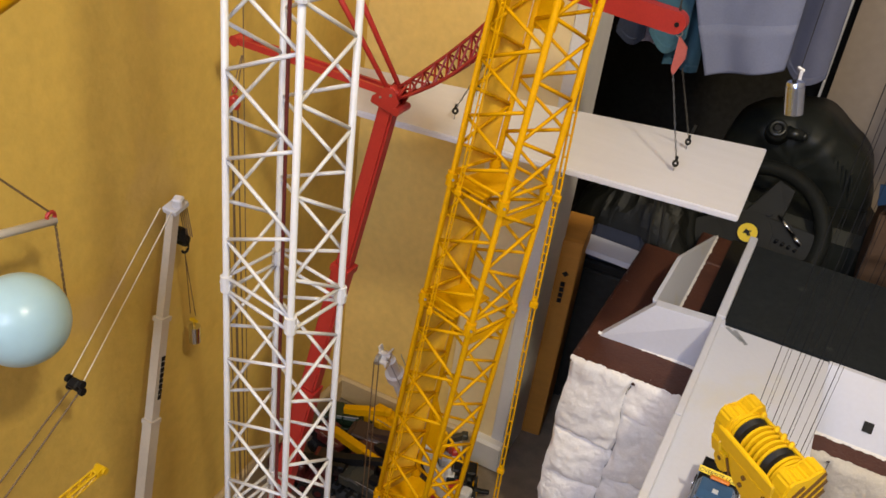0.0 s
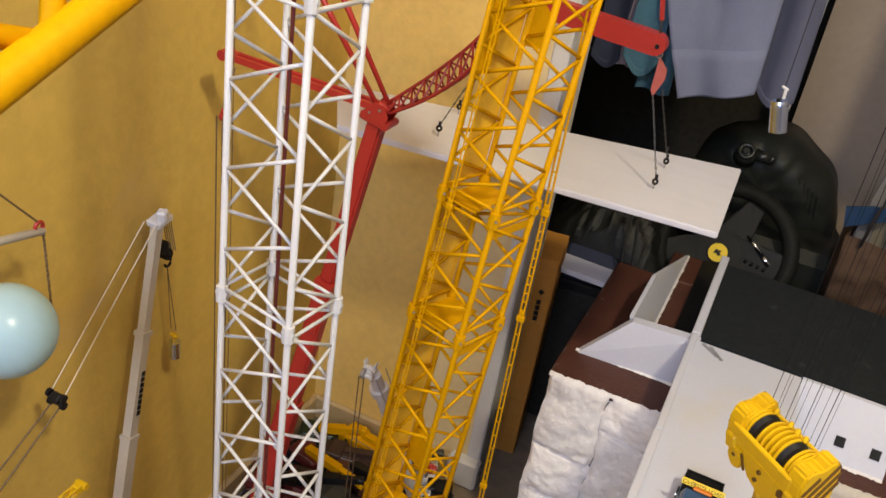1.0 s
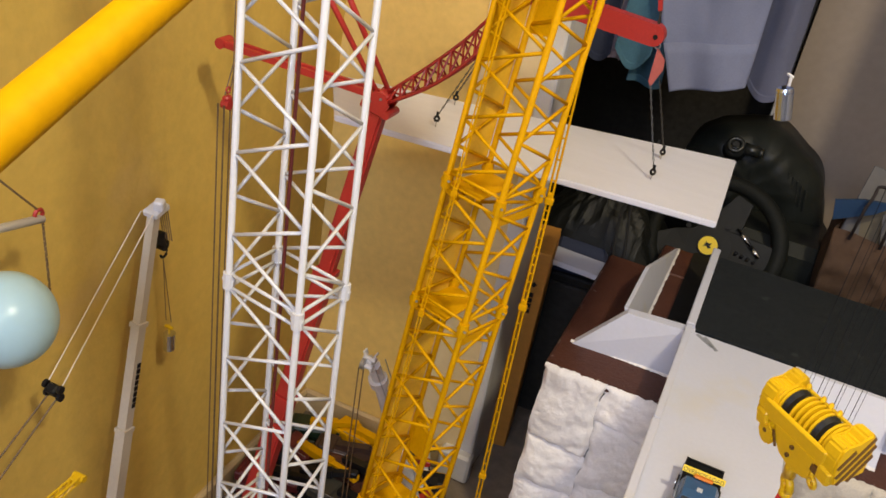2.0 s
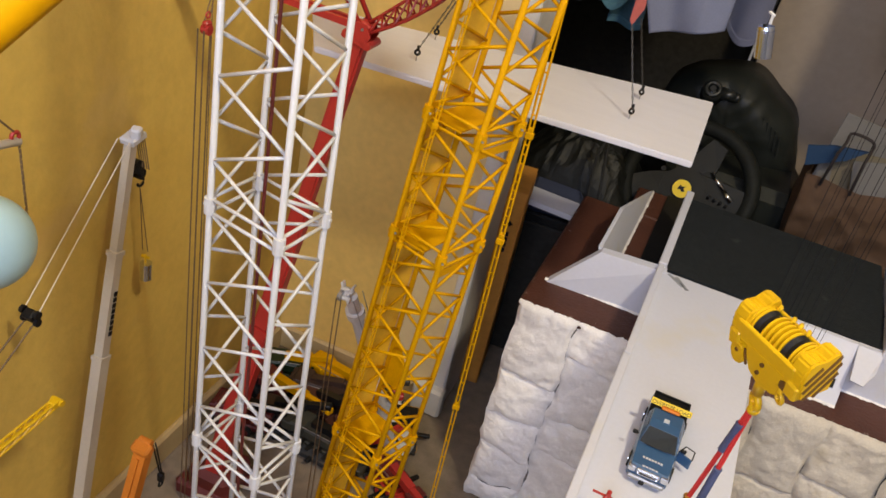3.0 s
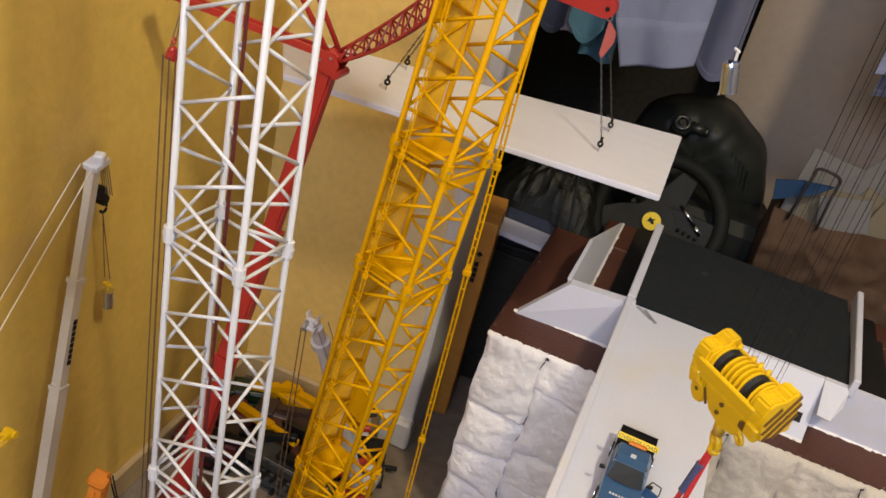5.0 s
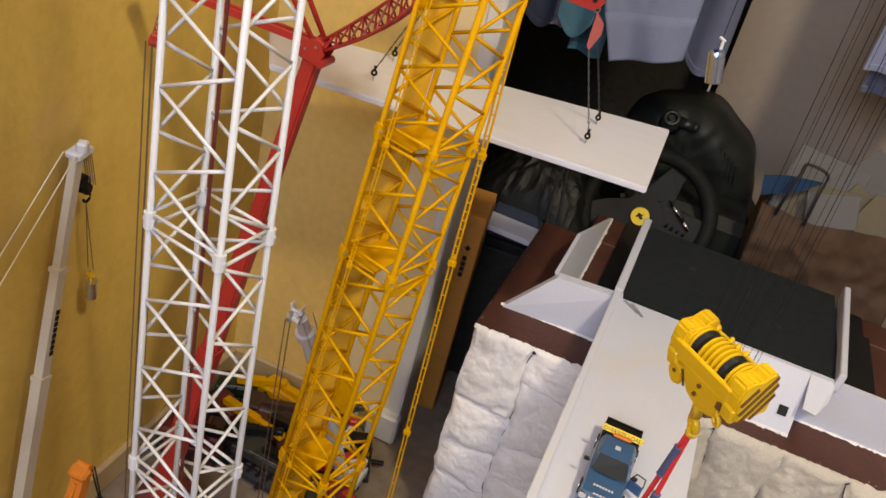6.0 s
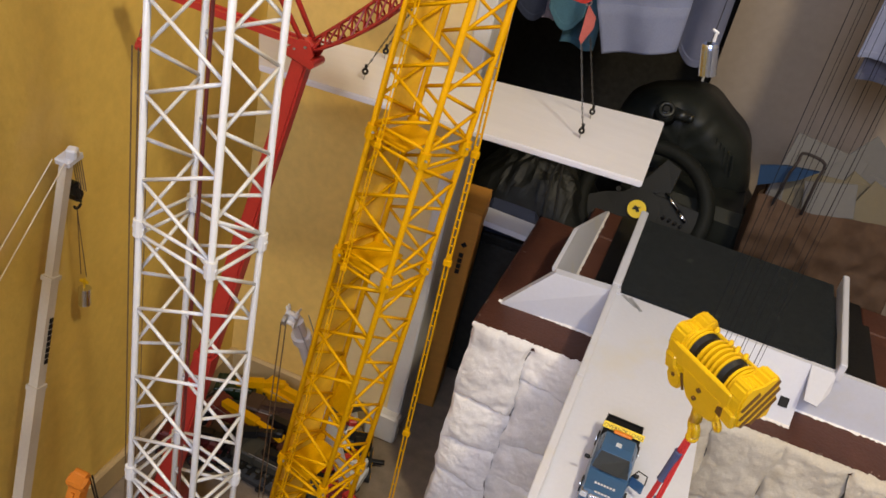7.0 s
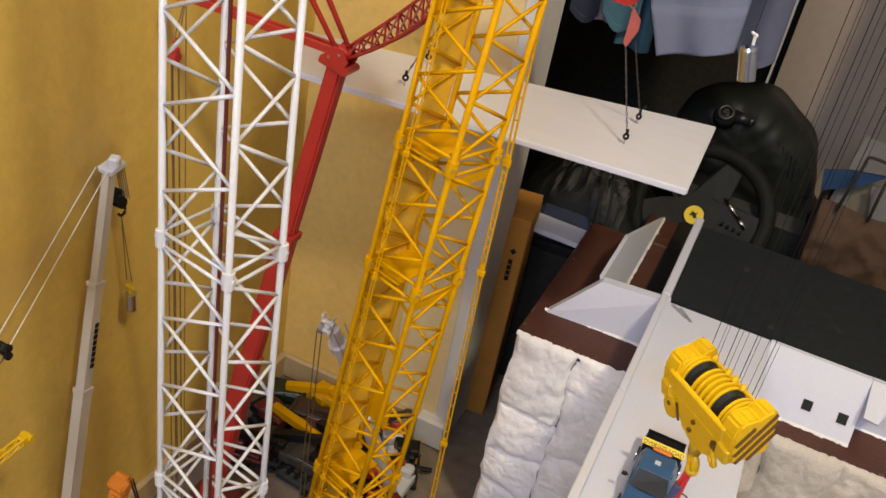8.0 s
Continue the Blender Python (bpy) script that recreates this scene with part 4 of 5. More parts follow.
def shell(b, rows):
    """A lofted body: rows of (y, half width low, half width high, z low, z high)."""
    loops = []
    for y, w0, w1, z0, z1 in rows:
        loops.append([b.verts.new(p) for p in ((-w0, y, z0), (-w0, y, z0 + (z1 - z0) * 0.55), (-w1, y, z1), (w1, y, z1), (w0, y, z0 + (z1 - z0) * 0.55), (w0, y, z0))])
    for a, c in zip(loops[:-1], loops[1:]):
        for i in range(6):
            b.faces.new((a[i], a[(i + 1) % 6], c[(i + 1) % 6], c[i]))
    b.faces.new(loops[0])
    b.faces.new(loops[-1][::-1])


tbit("body", BLUE, lambda b: shell(b, [(-0.0560, 0.0165, 0.0150, 0.0060, 0.0165), (-0.0525, 0.0190, 0.0172, 0.0055, 0.0195), (-0.030, 0.0198, 0.0180, 0.0055, 0.0212), (-0.022, 0.0200, 0.0184, 0.0055, 0.0220), (0.016, 0.0200, 0.0184, 0.0055, 0.0215), (0.0165, 0.0198, 0.0185, 0.0055, 0.0205), (0.0575, 0.0195, 0.0182, 0.0060, 0.0205)]))
tbit("cab", BLUE, lambda b: shell(b, [(-0.0255, 0.0178, 0.0150, 0.0205, 0.0215), (-0.0125, 0.0178, 0.0142, 0.0205, 0.0345), (-0.002, 0.0178, 0.0144, 0.0205, 0.0357), (0.0150, 0.0178, 0.0142, 0.0205, 0.0352), (0.0185, 0.0176, 0.0148, 0.0205, 0.0225)]))
tbit("windscreen", SCREEN, lambda b: prism(b, [(-0.0172, -0.0246, 0.0226), (-0.0080, -0.0262, 0.0224), (0.0080, -0.0262, 0.0224), (0.0172, -0.0246, 0.0226), (0.0136, -0.0130, 0.0343), (-0.0136, -0.0130, 0.0343)], (0, -0.0009, 0.0006)), "smoked glass windscreen")
for s in (-1, 1):
    tbit("side_window", SCREEN, lambda b: prism(b, [(s * 0.0170, -0.018, 0.0245), (s * 0.0170, 0.013, 0.0245), (s * 0.0150, 0.011, 0.0335), (s * 0.0150, -0.0110, 0.0335)], (s * 0.0006, 0, 0)), "smoked glass side window")
    mir = tbit("wing_mirror", BLACK, lambda b: (block(b, (s * 0.0235, -0.0165, 0.0240), (0.005, 0.003, 0.004), bevel=0.0008), tube(b, (s * 0.0195, -0.0165, 0.0235), (s * 0.0225, -0.0165, 0.0238), 0.0006, 6)), "black wing mirror")
    lamp = tbit("headlight", CHROME, lambda b: block(b, (s * 0.0150, -0.0530, 0.0150), (0.0075, 0.0075, 0.0065), bevel=0.001), "clear headlight")
    for y in (-0.036, 0.034):
        ty = tbit("wheel", RUBBER, lambda b: tube(b, (s * 0.0155, y, 0.0078), (s * 0.0208, y, 0.0078), 0.0078, 22), "black tyre")
        tbit("rim", CHROME, lambda b: tube(b, (s * 0.0204, y, 0.0078), (s * 0.0212, y, 0.0078), 0.0045, 16), "silver rim", ty)
tbit("grille", CHROME, lambda b: (block(b, (0, -0.0560, 0.0152), (0.0215, 0.0030, 0.0065), bevel=0.0010), block(b, (0, -0.0572, 0.0168), (0.0185, 0.0018, 0.0009)), block(b, (0, -0.0574, 0.0135), (0.0185, 0.0018, 0.0009))), "chrome grille")
tbit("grille_gap", BLACK, lambda b: [block(b, (0, -0.0576, 0.0142 + 0.0020 * k), (0.0165, 0.0008, 0.0008)) for k in range(2)], "dark grille slots")
tbit("bumper", STEEL, lambda b: block(b, (0, -0.0575, 0.0078), (0.034, 0.004, 0.0048), bevel=0.0012), "grey bumper")
tbit("tow_hook", BLACK, lambda b: block(b, (-0.003, -0.0600, 0.0065), (0.005, 0.003, 0.004), bevel=0.0008))
tbit("bonnet_lettering", WHITEMETAL, lambda b: [block(b, (-0.0085 + 0.0028 * i, -0.0425, 0.0212), (0.0019, 0.0022, 0.0006), (3.5, 0, 0)) for i in range(7)], "white lettering bars")
tbit("grille_lettering", WHITEMETAL, lambda b: [block(b, (-0.006 + 0.003 * i, -0.0525, 0.0199), (0.0022, 0.0016, 0.0006)) for i in range(5)], "white lettering bars")
tbit("roof_emblem", material("grey_emblem", (0.55, 0.58, 0.62), 0.5, vary=0.2, scale=500), lambda b: block(b, (0, 0.0005, 0.0360), (0.0052, 0.0052, 0.0006)), "pale square emblem")
tbit("load_bed", BLACK, lambda b: (block(b, (0, 0.0375, 0.0208), (0.0335, 0.038, 0.0014), bevel=0.0004), block(b, (-0.0176, 0.0375, 0.0222), (0.0018, 0.040, 0.0028)), block(b, (0.0176, 0.0375, 0.0222), (0.0018, 0.040, 0.0028)), block(b, (0, 0.0565, 0.0222), (0.034, 0.0018, 0.0028))), "black bed liner with raised rails")
sign = tbit("sign", SIGN, lambda b: block(b, (0, 0.0208, 0.0380), (0.0400, 0.0010, 0.0062), (-28, 0, 0), bevel=0.0003), "yellow warning sign")
tbit("beacon", material("amber_beacon", (0.65, 0.20, 0.02), 0.25, vary=0.1), lambda b: block(b, (0.0005, 0.0160, 0.0375), (0.018, 0.0052, 0.0030), bevel=0.0012), "amber light bar")
door = tbit("door", BLUE, lambda b: (block(b, (0.0265, -0.0165, 0.0145), (0.0145, 0.0014, 0.0120), (0, 0, -24), bevel=0.0005)), "blue door standing open")
tbit("window_frame", BLACK, lambda b: (tube(b, (0.0200, -0.0145, 0.0205), (0.0240, -0.0155, 0.0300), 0.0006, 6), tube(b, (0.0240, -0.0155, 0.0300), (0.0325, -0.0195, 0.0310), 0.0006, 6), tube(b, (0.0325, -0.0195, 0.0310), (0.0332, -0.0195, 0.0205), 0.0006, 6)), "black window frame", door)


def lettering(text, size, at, parent, mat, name="lettering"):
    cu = bpy.data.curves.new(name, "FONT")
    cu.body, cu.size, cu.align_x, cu.align_y, cu.extrude = text, size, "CENTER", "CENTER", 0.00008
    cu.materials.append(mat)
    ob = new(name, cu)
    ob.matrix_world = at
    ob.parent = parent
    return ob


lettering("OVERSIZE LOAD", 0.0052, pose(0, 0.02005, 0.0378, 62, 0, 0), truck, BLACK)

# ---- small figure on the deck, a plain shape ----
single("toy_figure", RED, lambda b: (tube(b, (-0.008, 0.594, 0.478), (-0.007, 0.594, 0.492), 0.0030, 8, 0.0036), block(b, (-0.006, 0.594, 0.498), (0.0085, 0.0055, 0.0130), bevel=0.0018), tube(b, (-0.006, 0.594, 0.5045), (-0.006, 0.594, 0.5100), 0.0024, 10), tube(b, (-0.010, 0.594, 0.503), (-0.021, 0.5955, 0.502), 0.0013, 6), tube(b, (-0.002, 0.594, 0.503), (0.000, 0.594, 0.492), 0.0013, 6)), "tiny plain red toy figure on the white deck", "toy figure")

# ---- wardrobe recess ----
single("closet_rail", STEEL, lambda b: tube(b, (-0.6, 1.55, 1.72), (2.0, 1.55, 1.72), 0.012, 12), "steel hanging rail of the wardrobe recess", "rail", "structure")


def garment(name, mat, x0, x1, hem, y, label, curve=0.0, folds=3, lean=0.0, ydir=0.0, top=1.715, widen=0.0, cuff=0.011):
    """Hanging cloth with soft folds, a shaped hem and some thickness."""

    def sheet(c0, c1, k, off):
        bm = bmesh.new()
        n = 26
        grids = []
        for side in (0, 1):
            g = []
            for j in range(k + 1):
                row = []
                for i in range(n + 1):
                    a, c = i / n, c0 + (c1 - c0) * (j / k) ** 1.6
                    low = hem - curve * math.sin(a * math.pi) + lean * (a - 0.5)
                    z = low + (top - low) * c
                    x = x0 - min(0.07, widen * (z - low)) * (1 - a) + (x1 - x0) * a + 0.004 * math.sin(c * 7 + a * 2)
                    yy = y + ydir * a + 0.012 * math.sin(a * math.pi * folds + c * 1.7) * (1 - 0.4 * c) + 0.01 * noise.noise(Vector((x * 14, z * 9, y * 3))) + 0.003 * noise.noise(Vector((x * 50, z * 22, y)))
                    row.append(bm.verts.new((x, yy + (0.004 + off if side else -off), z)))
                g.append(row)
            grids.append(g)
        for s, g in enumerate(grids):
            for j in range(k):
                for i in range(n):
                    q = (g[j][i], g[j][i + 1], g[j + 1][i + 1], g[j + 1][i])
                    bm.faces.new(q if s == 0 else q[::-1])
        f, r = grids
        for i in range(n):
            bm.faces.new((f[0][i], r[0][i], r[0][i + 1], f[0][i + 1]))
            bm.faces.new((f[k][i], f[k][i + 1], r[k][i + 1], r[k][i]))
        for j in range(k):
            bm.faces.new((f[j][0], f[j + 1][0], r[j + 1][0], r[j][0]))
            bm.faces.new((f[j][n], r[j][n], r[j + 1][n], f[j + 1][n]))
        return bm

    t = thing(name, label, "shirt", ((x0 + x1) / 2, y, hem), "hanging clothes")
    under(part("cloth", sheet(0.0, 1.0, 26, 0.0), mat, smooth=True), t)
    under(part("hem", sheet(-0.001, cuff, 6, 0.0024), mat, smooth=True), t)
    mid, tz = (x0 + x1) / 2, top + 0.012
    bit("hanger", STEEL, t, lambda b: polytube(b, [(mid + 0.004, y + 0.004, top - 0.02), (mid + 0.002, y + 0.02, top + 0.01), (mid, 1.55, tz + 0.010), (mid - 0.002, 1.57, tz)], 0.0012, 6), "steel wire hanger hook")


garment("shirt", NAVY, -0.368, -0.321, 0.718, 1.50, "dark blue shirt hanging in the wardrobe recess", curve=0.02, folds=1)
garment("shirt", STRIPE, -0.321, -0.303, 0.712, 1.505, "pale striped shirt hanging edge-on in the recess", folds=1)
garment("shirt", TEAL, -0.310, -0.250, 0.738, 1.49, "teal shirt with a rounded hem hanging in the recess", curve=0.035, folds=1)
garment("shirt", TEAL, -0.284, -0.226, 0.672, 1.54, "teal shirt hanging in the wardrobe recess", folds=2)
garment("shirt", SHIRT, -0.198, -0.085, 0.708, 1.47, "pale blue cotton shirt sleeve with a broad buttoned cuff", folds=2, lean=0.034, ydir=0.02, widen=0.42, cuff=0.075)
garment("shirt", SHIRT2, -0.115, -0.022, 0.745, 1.53, "slate blue shirt with a curved tail", curve=0.040, folds=2, lean=-0.05)
garment("shirt", SHIRT, 0.197, 0.38, 0.795, 1.57, "pale blue cotton shirt hanging against the cream panel", folds=5, lean=0.02)
garment("shirt", SHIRT2, 0.212, 0.40, 0.752, 1.60, "slate blue shirt hanging against the cream panel", folds=4, lean=0.02)

card = thing("cardboard_box", "tall flat brown cardboard box with black marks", "box", (-0.31, 1.30, 0))
bit("body", CARD, card, lambda b: block(b, (-0.315, 1.31, 0.213), (0.050, 0.10, 0.426), (0, 0, 8), bevel=0.002))
bit("flap", CARD, card, lambda b: block(b, (-0.315, 1.31, 0.428), (0.048, 0.098, 0.003), (3, 0, 8)), "folded top flap")
for i in range(4):
    bit("lettering", BLACK, card, lambda b: block(b, (-0.302, 1.2568, 0.345 - 0.011 * i), (0.0075, 0.0012, 0.0085), (0, 0, 8)), "black lettering bar")
bit("mark", BLACK, card, lambda b: block(b, (-0.301, 1.2568, 0.366), (0.008, 0.0012, 0.008), (0, 45, 8)), "black diamond mark")
single("shelf_board", WHITEBOARD, lambda b: prism(b, [(-0.318, 1.385, 0.376), (-0.160, 1.378, 0.376), (-0.160, 1.322, 0.376), (-0.300, 1.330, 0.376)], (0, 0, 0.010)), "short white board lying in the recess", "board")
crate = thing("storage_box", "dark storage box with a loose lid under the clothes", "box", (-0.21, 1.52, 0))
bit("body", RECESSDARK, crate, lambda b: block(b, (-0.21, 1.55, 0.155), (0.30, 0.30, 0.31), (0, 0, 4), bevel=0.006))
bit("lid", BLACKBOARD, crate, lambda b: block(b, (-0.21, 1.55, 0.320), (0.31, 0.31, 0.020), (0, 0, 4), bevel=0.004), "black lid")
single("folded_cloth", NAVY, lambda b: block(b, (-0.265, 1.44, 0.349), (0.10, 0.09, 0.038), (0, 0, 10), bevel=0.009), "folded dark blue cloth on the storage box", "cloth")


def sack(b):
    """A slumped, crumpled plastic sack."""
    nx, ny = 44, 40
    rows = []
    for j in range(ny + 1):
        row = []
        for i in range(nx + 1):
            u, v = 2 * i / nx - 1, 2 * j / ny - 1
            dome = max(0.0, 1 - abs(u) ** 2.4) ** 0.6 * max(0.0, 1 - abs(v) ** 2.4) ** 0.6
            fold = abs(noise.noise(Vector((u * 1.8, v * 1.8, 1.0)))) + 0.35 * abs(noise.noise(Vector((u * 4, v * 4, 4.0)))) + 0.06 * abs(noise.noise(Vector((u * 11, v * 11, 7.0))))
            row.append(b.verts.new((-0.255 + 0.125 * u + 0.012 * noise.noise(Vector((u * 3, v * 3, 9.0))), 1.575 + 0.115 * v, 0.331 + dome * (0.140 - 0.055 * fold))))
        rows.append(row)
    for j in range(ny):
        for i in range(nx):
            b.faces.new((rows[j][i], rows[j][i + 1], rows[j + 1][i + 1], rows[j + 1][i]))
    b.faces.new([r[0] for r in rows] + rows[-1][1:] + [r[-1] for r in rows[-2::-1]] + rows[0][-2:0:-1])


SACK = material("black_plastic_film", (0.008, 0.0085, 0.007), 0.5, vary=0.3, scale=20, bump=0.2, bump_scale=30, spec=0.3)
sk = thing("plastic_sack", "crumpled black plastic sack lying on the storage box", "sack", (-0.255, 1.575, 0.331))
bit("film_body", SACK, sk, sack)
bit("tied_neck", SACK, sk, lambda b: tube(b, (-0.300, 1.60, 0.425), (-0.322, 1.622, 0.462), 0.011, 12, 0.020), "twisted neck")
for ci, pts in enumerate((((-0.20, 1.46, 0.52), (-0.215, 1.44, 0.46), (-0.21, 1.43, 0.40), (-0.20, 1.42, 0.345), (-0.17, 1.41, 0.334)), ((-0.19, 1.48, 0.60), (-0.205, 1.45, 0.50), (-0.19, 1.42, 0.42), (-0.18, 1.41, 0.345), (-0.16, 1.40, 0.334)))):
    single("cable", ROPEGREY, lambda b: polytube(b, pts, 0.0028, 8), "black cable hanging in the recess", "cable", smooth=True)

# ---- racing wheel ----
rw = thing("racing_wheel", "dark plastic gaming steering wheel with a yellow badge", "steering wheel", (-0.054, 1.55, 0.40))
WC = Vector((-0.054, 1.53, 0.412))
WN = Vector((-0.10, -0.84, 0.54)).normalized()
WR = WN.to_track_quat("Z", "Y").to_matrix()


RIMM = material("rubbery_black_grip", (0.010, 0.011, 0.009), 0.65, vary=0.3, scale=30, bump=0.3, bump_scale=200, spec=0.15)
bit("rim", RIMM, rw, lambda b: ring(b, WC + Vector((0.007, 0.005, 0.009)), WN, 0.116, 0.0150, 56, 12), smooth=True)
U, V = WR @ Vector((1, 0, 0)), WR @ Vector((0, 1, 0))
bit("hub", WHEELG, rw, lambda b: (tube(b, WC - WN * 0.03, WC + WN * 0.004, 0.050, 40, 0.042)))


def spoke(b, way, w0, w1, far, lift):
    """A flat tapered arm from the hub out to the rim."""
    e = (Vector(way) - WN * Vector(way).dot(WN)).normalized()
    f = WN.cross(e)
    o = WC - WN * 0.008
    prism(b, [o + e * 0.02 + f * w0, o + e * 0.02 - f * w0, o + e * far * 0.6 - f * (w0 * 0.8 + w1 * 0.2), o + e * far - f * w1 + WN * lift, o + e * far + f * w1 + WN * lift, o + e * far * 0.6 + f * (w0 * 0.8 + w1 * 0.2)], WN * 0.011)


for way, w0, w1, far, lift in (((0.031, 0.042, 0.072), 0.030, 0.016, 0.108, 0.004), ((0.093, -0.004, 0.010), 0.036, 0.022, 0.112, 0.004), ((-0.116, -0.007, -0.032), 0.034, 0.020, 0.104, 0.004), ((-0.02, -0.05, -0.08), 0.026, 0.016, 0.106, 0.004)):
    bit("spoke", WHEELG, rw, lambda b: spoke(b, way, w0, w1, far, lift))
for off in ((0.024, 0.022, 0.038), (-0.045, 0.018, 0.020), (0.062, 0.012, 0.030)):
    bit("button", BLACK, rw, lambda b: tube(b, WC + Vector(off) + WN * 0.002, WC + Vector(off) + WN * 0.007, 0.0048, 14), "black button")
PA, PB = WC + Vector((0.040, 0.022, 0.041)) + WN * 0.006, WC + Vector((0.092, -0.005, 0.008)) + WN * 0.006
bit("paddle", CHROME, rw, lambda b: (tube(b, PA, PA.lerp(PB, 0.6), 0.0030, 10, 0.0048), tube(b, PA.lerp(PB, 0.6), PB, 0.0048, 10, 0.0058)), "satin silver trim", smooth=True)
for i in range(4):
    q = WC + Vector((0.050, -0.004, 0.002)).lerp(Vector((0.084, -0.010, -0.002)), i / 3) + WN * 0.004
    bit("slot", BLACK, rw, lambda b: block(b, q, (0.0055, 0.006, 0.013), (32, 18, 0), bevel=0.001), "black vent slot")
bit("badge", SIGN, rw, lambda b: (tube(b, WC + WN * 0.004, WC + WN * 0.008, 0.0185, 36)), "round yellow badge")
bit("badge_ring", BLACK, rw, lambda b: ring(b, WC + WN * 0.007, WN, 0.0185, 0.0016, 32, 6), "black badge ring")
bit("badge_mark", BLACK, rw, lambda b: prism(b, [WC + WN * 0.0082 + U * x + V * y for x, y in ((-0.008, -0.004), (-0.002, -0.002), (0.002, -0.006), (0.007, -0.003), (0.003, 0.001), (0.006, 0.006), (0.0, 0.004), (-0.005, 0.006))], WN * 0.0005), "plain dark mark")


HOOD = ((-0.165, 0.47), (-0.150, 0.542), (-0.112, 0.578), (-0.064, 0.597), (-0.018, 0.605), (0.012, 0.601), (0.051, 0.576), (0.098, 0.541), (0.120, 0.49), (0.126, 0.42), (-0.02, 0.37), (-0.14, 0.39))


def hood(b):
    """Moulded hood with a crowned, softly dented front."""
    c = Vector((-0.02, 0, 0.49))
    n = len(HOOD)
    line = []
    for i in range(n):
        p0, p1, p2, p3 = [Vector((*HOOD[(i + d) % n], 0)) for d in (-1, 0, 1, 2)]
        for k in range(5):
            t = k / 5
            line.append(0.5 * (2 * p1 + (p2 - p0) * t + (2 * p0 - 5 * p1 + 4 * p2 - p3) * t * t + (3 * p1 - p0 - 3 * p2 + p3) * t ** 3))
    rings = []
    for y, k in ((1.662, 0.10), (1.663, 0.25), (1.665, 0.42), (1.669, 0.58), (1.674, 0.72), (1.682, 0.84), (1.694, 0.94), (1.712, 0.99), (1.735, 1.0), (1.80, 1.0)):
        row = []
        for p in line:
            x, z = c.x + (p.x - c.x) * k, c.z + (p.y - c.z) * k
            row.append(b.verts.new((x, y + (0.026 * noise.noise(Vector((x * 17, z * 17, 3.0))) + 0.016 * abs(noise.noise(Vector((x * 34 + z * 12, z * 30, 8.0))))) * (1.1 - k * 0.6), z)))
        rings.append(row)
    m = len(line)
    for p, q in zip(rings[:-1], rings[1:]):
        for i in range(m):
            b.faces.new((p[i], p[(i + 1) % m], q[(i + 1) % m], q[i]))
    b.faces.new(rings[0])
    b.faces.new(rings[-1][::-1])


bit("housing", WHEELP, rw, hood, "dark moulded wheel housing", smooth=True)
for i in range(5):
    bit("housing_rib", WHEELP, rw, lambda b: tube(b, (0.040 + 0.010 * i, 1.672, 0.545 - 0.006 * i), (0.048 + 0.010 * i, 1.668, 0.505 - 0.006 * i), 0.0020, 8))
bit("stand", WHEELP, rw, lambda b: block(b, (0.025, 1.66, 0.225), (0.25, 0.20, 0.45), bevel=0.02))
BO = Vector((-0.068, 1.664, 0.560))
GLOSS = material("glossy_black_plastic", (0.012, 0.013, 0.011), 0.34, vary=0.2, scale=60, spec=0.5)
bit("knob", GLOSS, rw, lambda b: (tube(b, BO, BO + Vector((0, -0.020, 0.016)), 0.022, 28, 0.018), ring(b, BO + Vector((0, -0.022, 0.018)), (0, -0.77, 0.63), 0.0125, 0.0050, 24, 10)), "round clamp knob", smooth=True)
bit("knob_cap", BLACK, rw, lambda b: tube(b, BO + Vector((0, -0.022, 0.018)), BO + Vector((0, -0.025, 0.0205)), 0.006, 12), "dark screw")
bit("lever", GLOSS, rw, lambda b: (tube(b, BO + Vector((0.016, -0.010, 0.012)), BO + Vector((0.046, -0.012, 0.012)), 0.012, 16, 0.009), ring(b, BO + Vector((0.048, -0.012, 0.012)), (1, 0, 0), 0.004, 0.0055, 16, 8)), "rounded clamp lever", smooth=True)

# ---- paper bag with papers ----
bag = thing("paper_bag", "crumpled brown paper carrier bag full of papers", "bag", (0.27, 1.56, 0))


def bag_body(b):
    n, k = 44, 56
    pts = [(0.138, 1.495), (0.405, 1.495), (0.405, 1.63), (0.138, 1.63)]
    per = []
    for s in range(4):
        (xa, ya), (xb, yb) = pts[s], pts[(s + 1) % 4]
        per += [(xa + (xb - xa) * i / n, ya + (yb - ya) * i / n) for i in range(n)]
    rows = []
    for j in range(k + 1):
        z = 0.005 + 0.522 * j / k
        rows.append([b.verts.new((x + 0.010 * noise.noise(Vector((x * 16, z * 12, y * 16))), y + 0.014 * noise.noise(Vector((x * 13 + 5, z * 11, y * 13))) + 0.016 * abs(noise.noise(Vector((x * 22, z * 26, 2)))) + 0.008 * abs(noise.noise(Vector((x * 50 + z * 20, z * 55, 6)))), z + (0.010 * noise.noise(Vector((x * 12, 7, y * 9))) + 0.06 * (x - 0.138) if j == k else 0))) for x, y in per])
    m = len(per)
    for j in range(k):
        for i in range(m):
            b.faces.new((rows[j][i], rows[j][(i + 1) % m], rows[j + 1][(i + 1) % m], rows[j + 1][i]))
    b.faces.new(rows[0])


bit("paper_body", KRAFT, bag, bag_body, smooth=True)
CORD = material("brown_paper_cord", (0.026, 0.018, 0.016), 0.8, vary=0.2, scale=200)
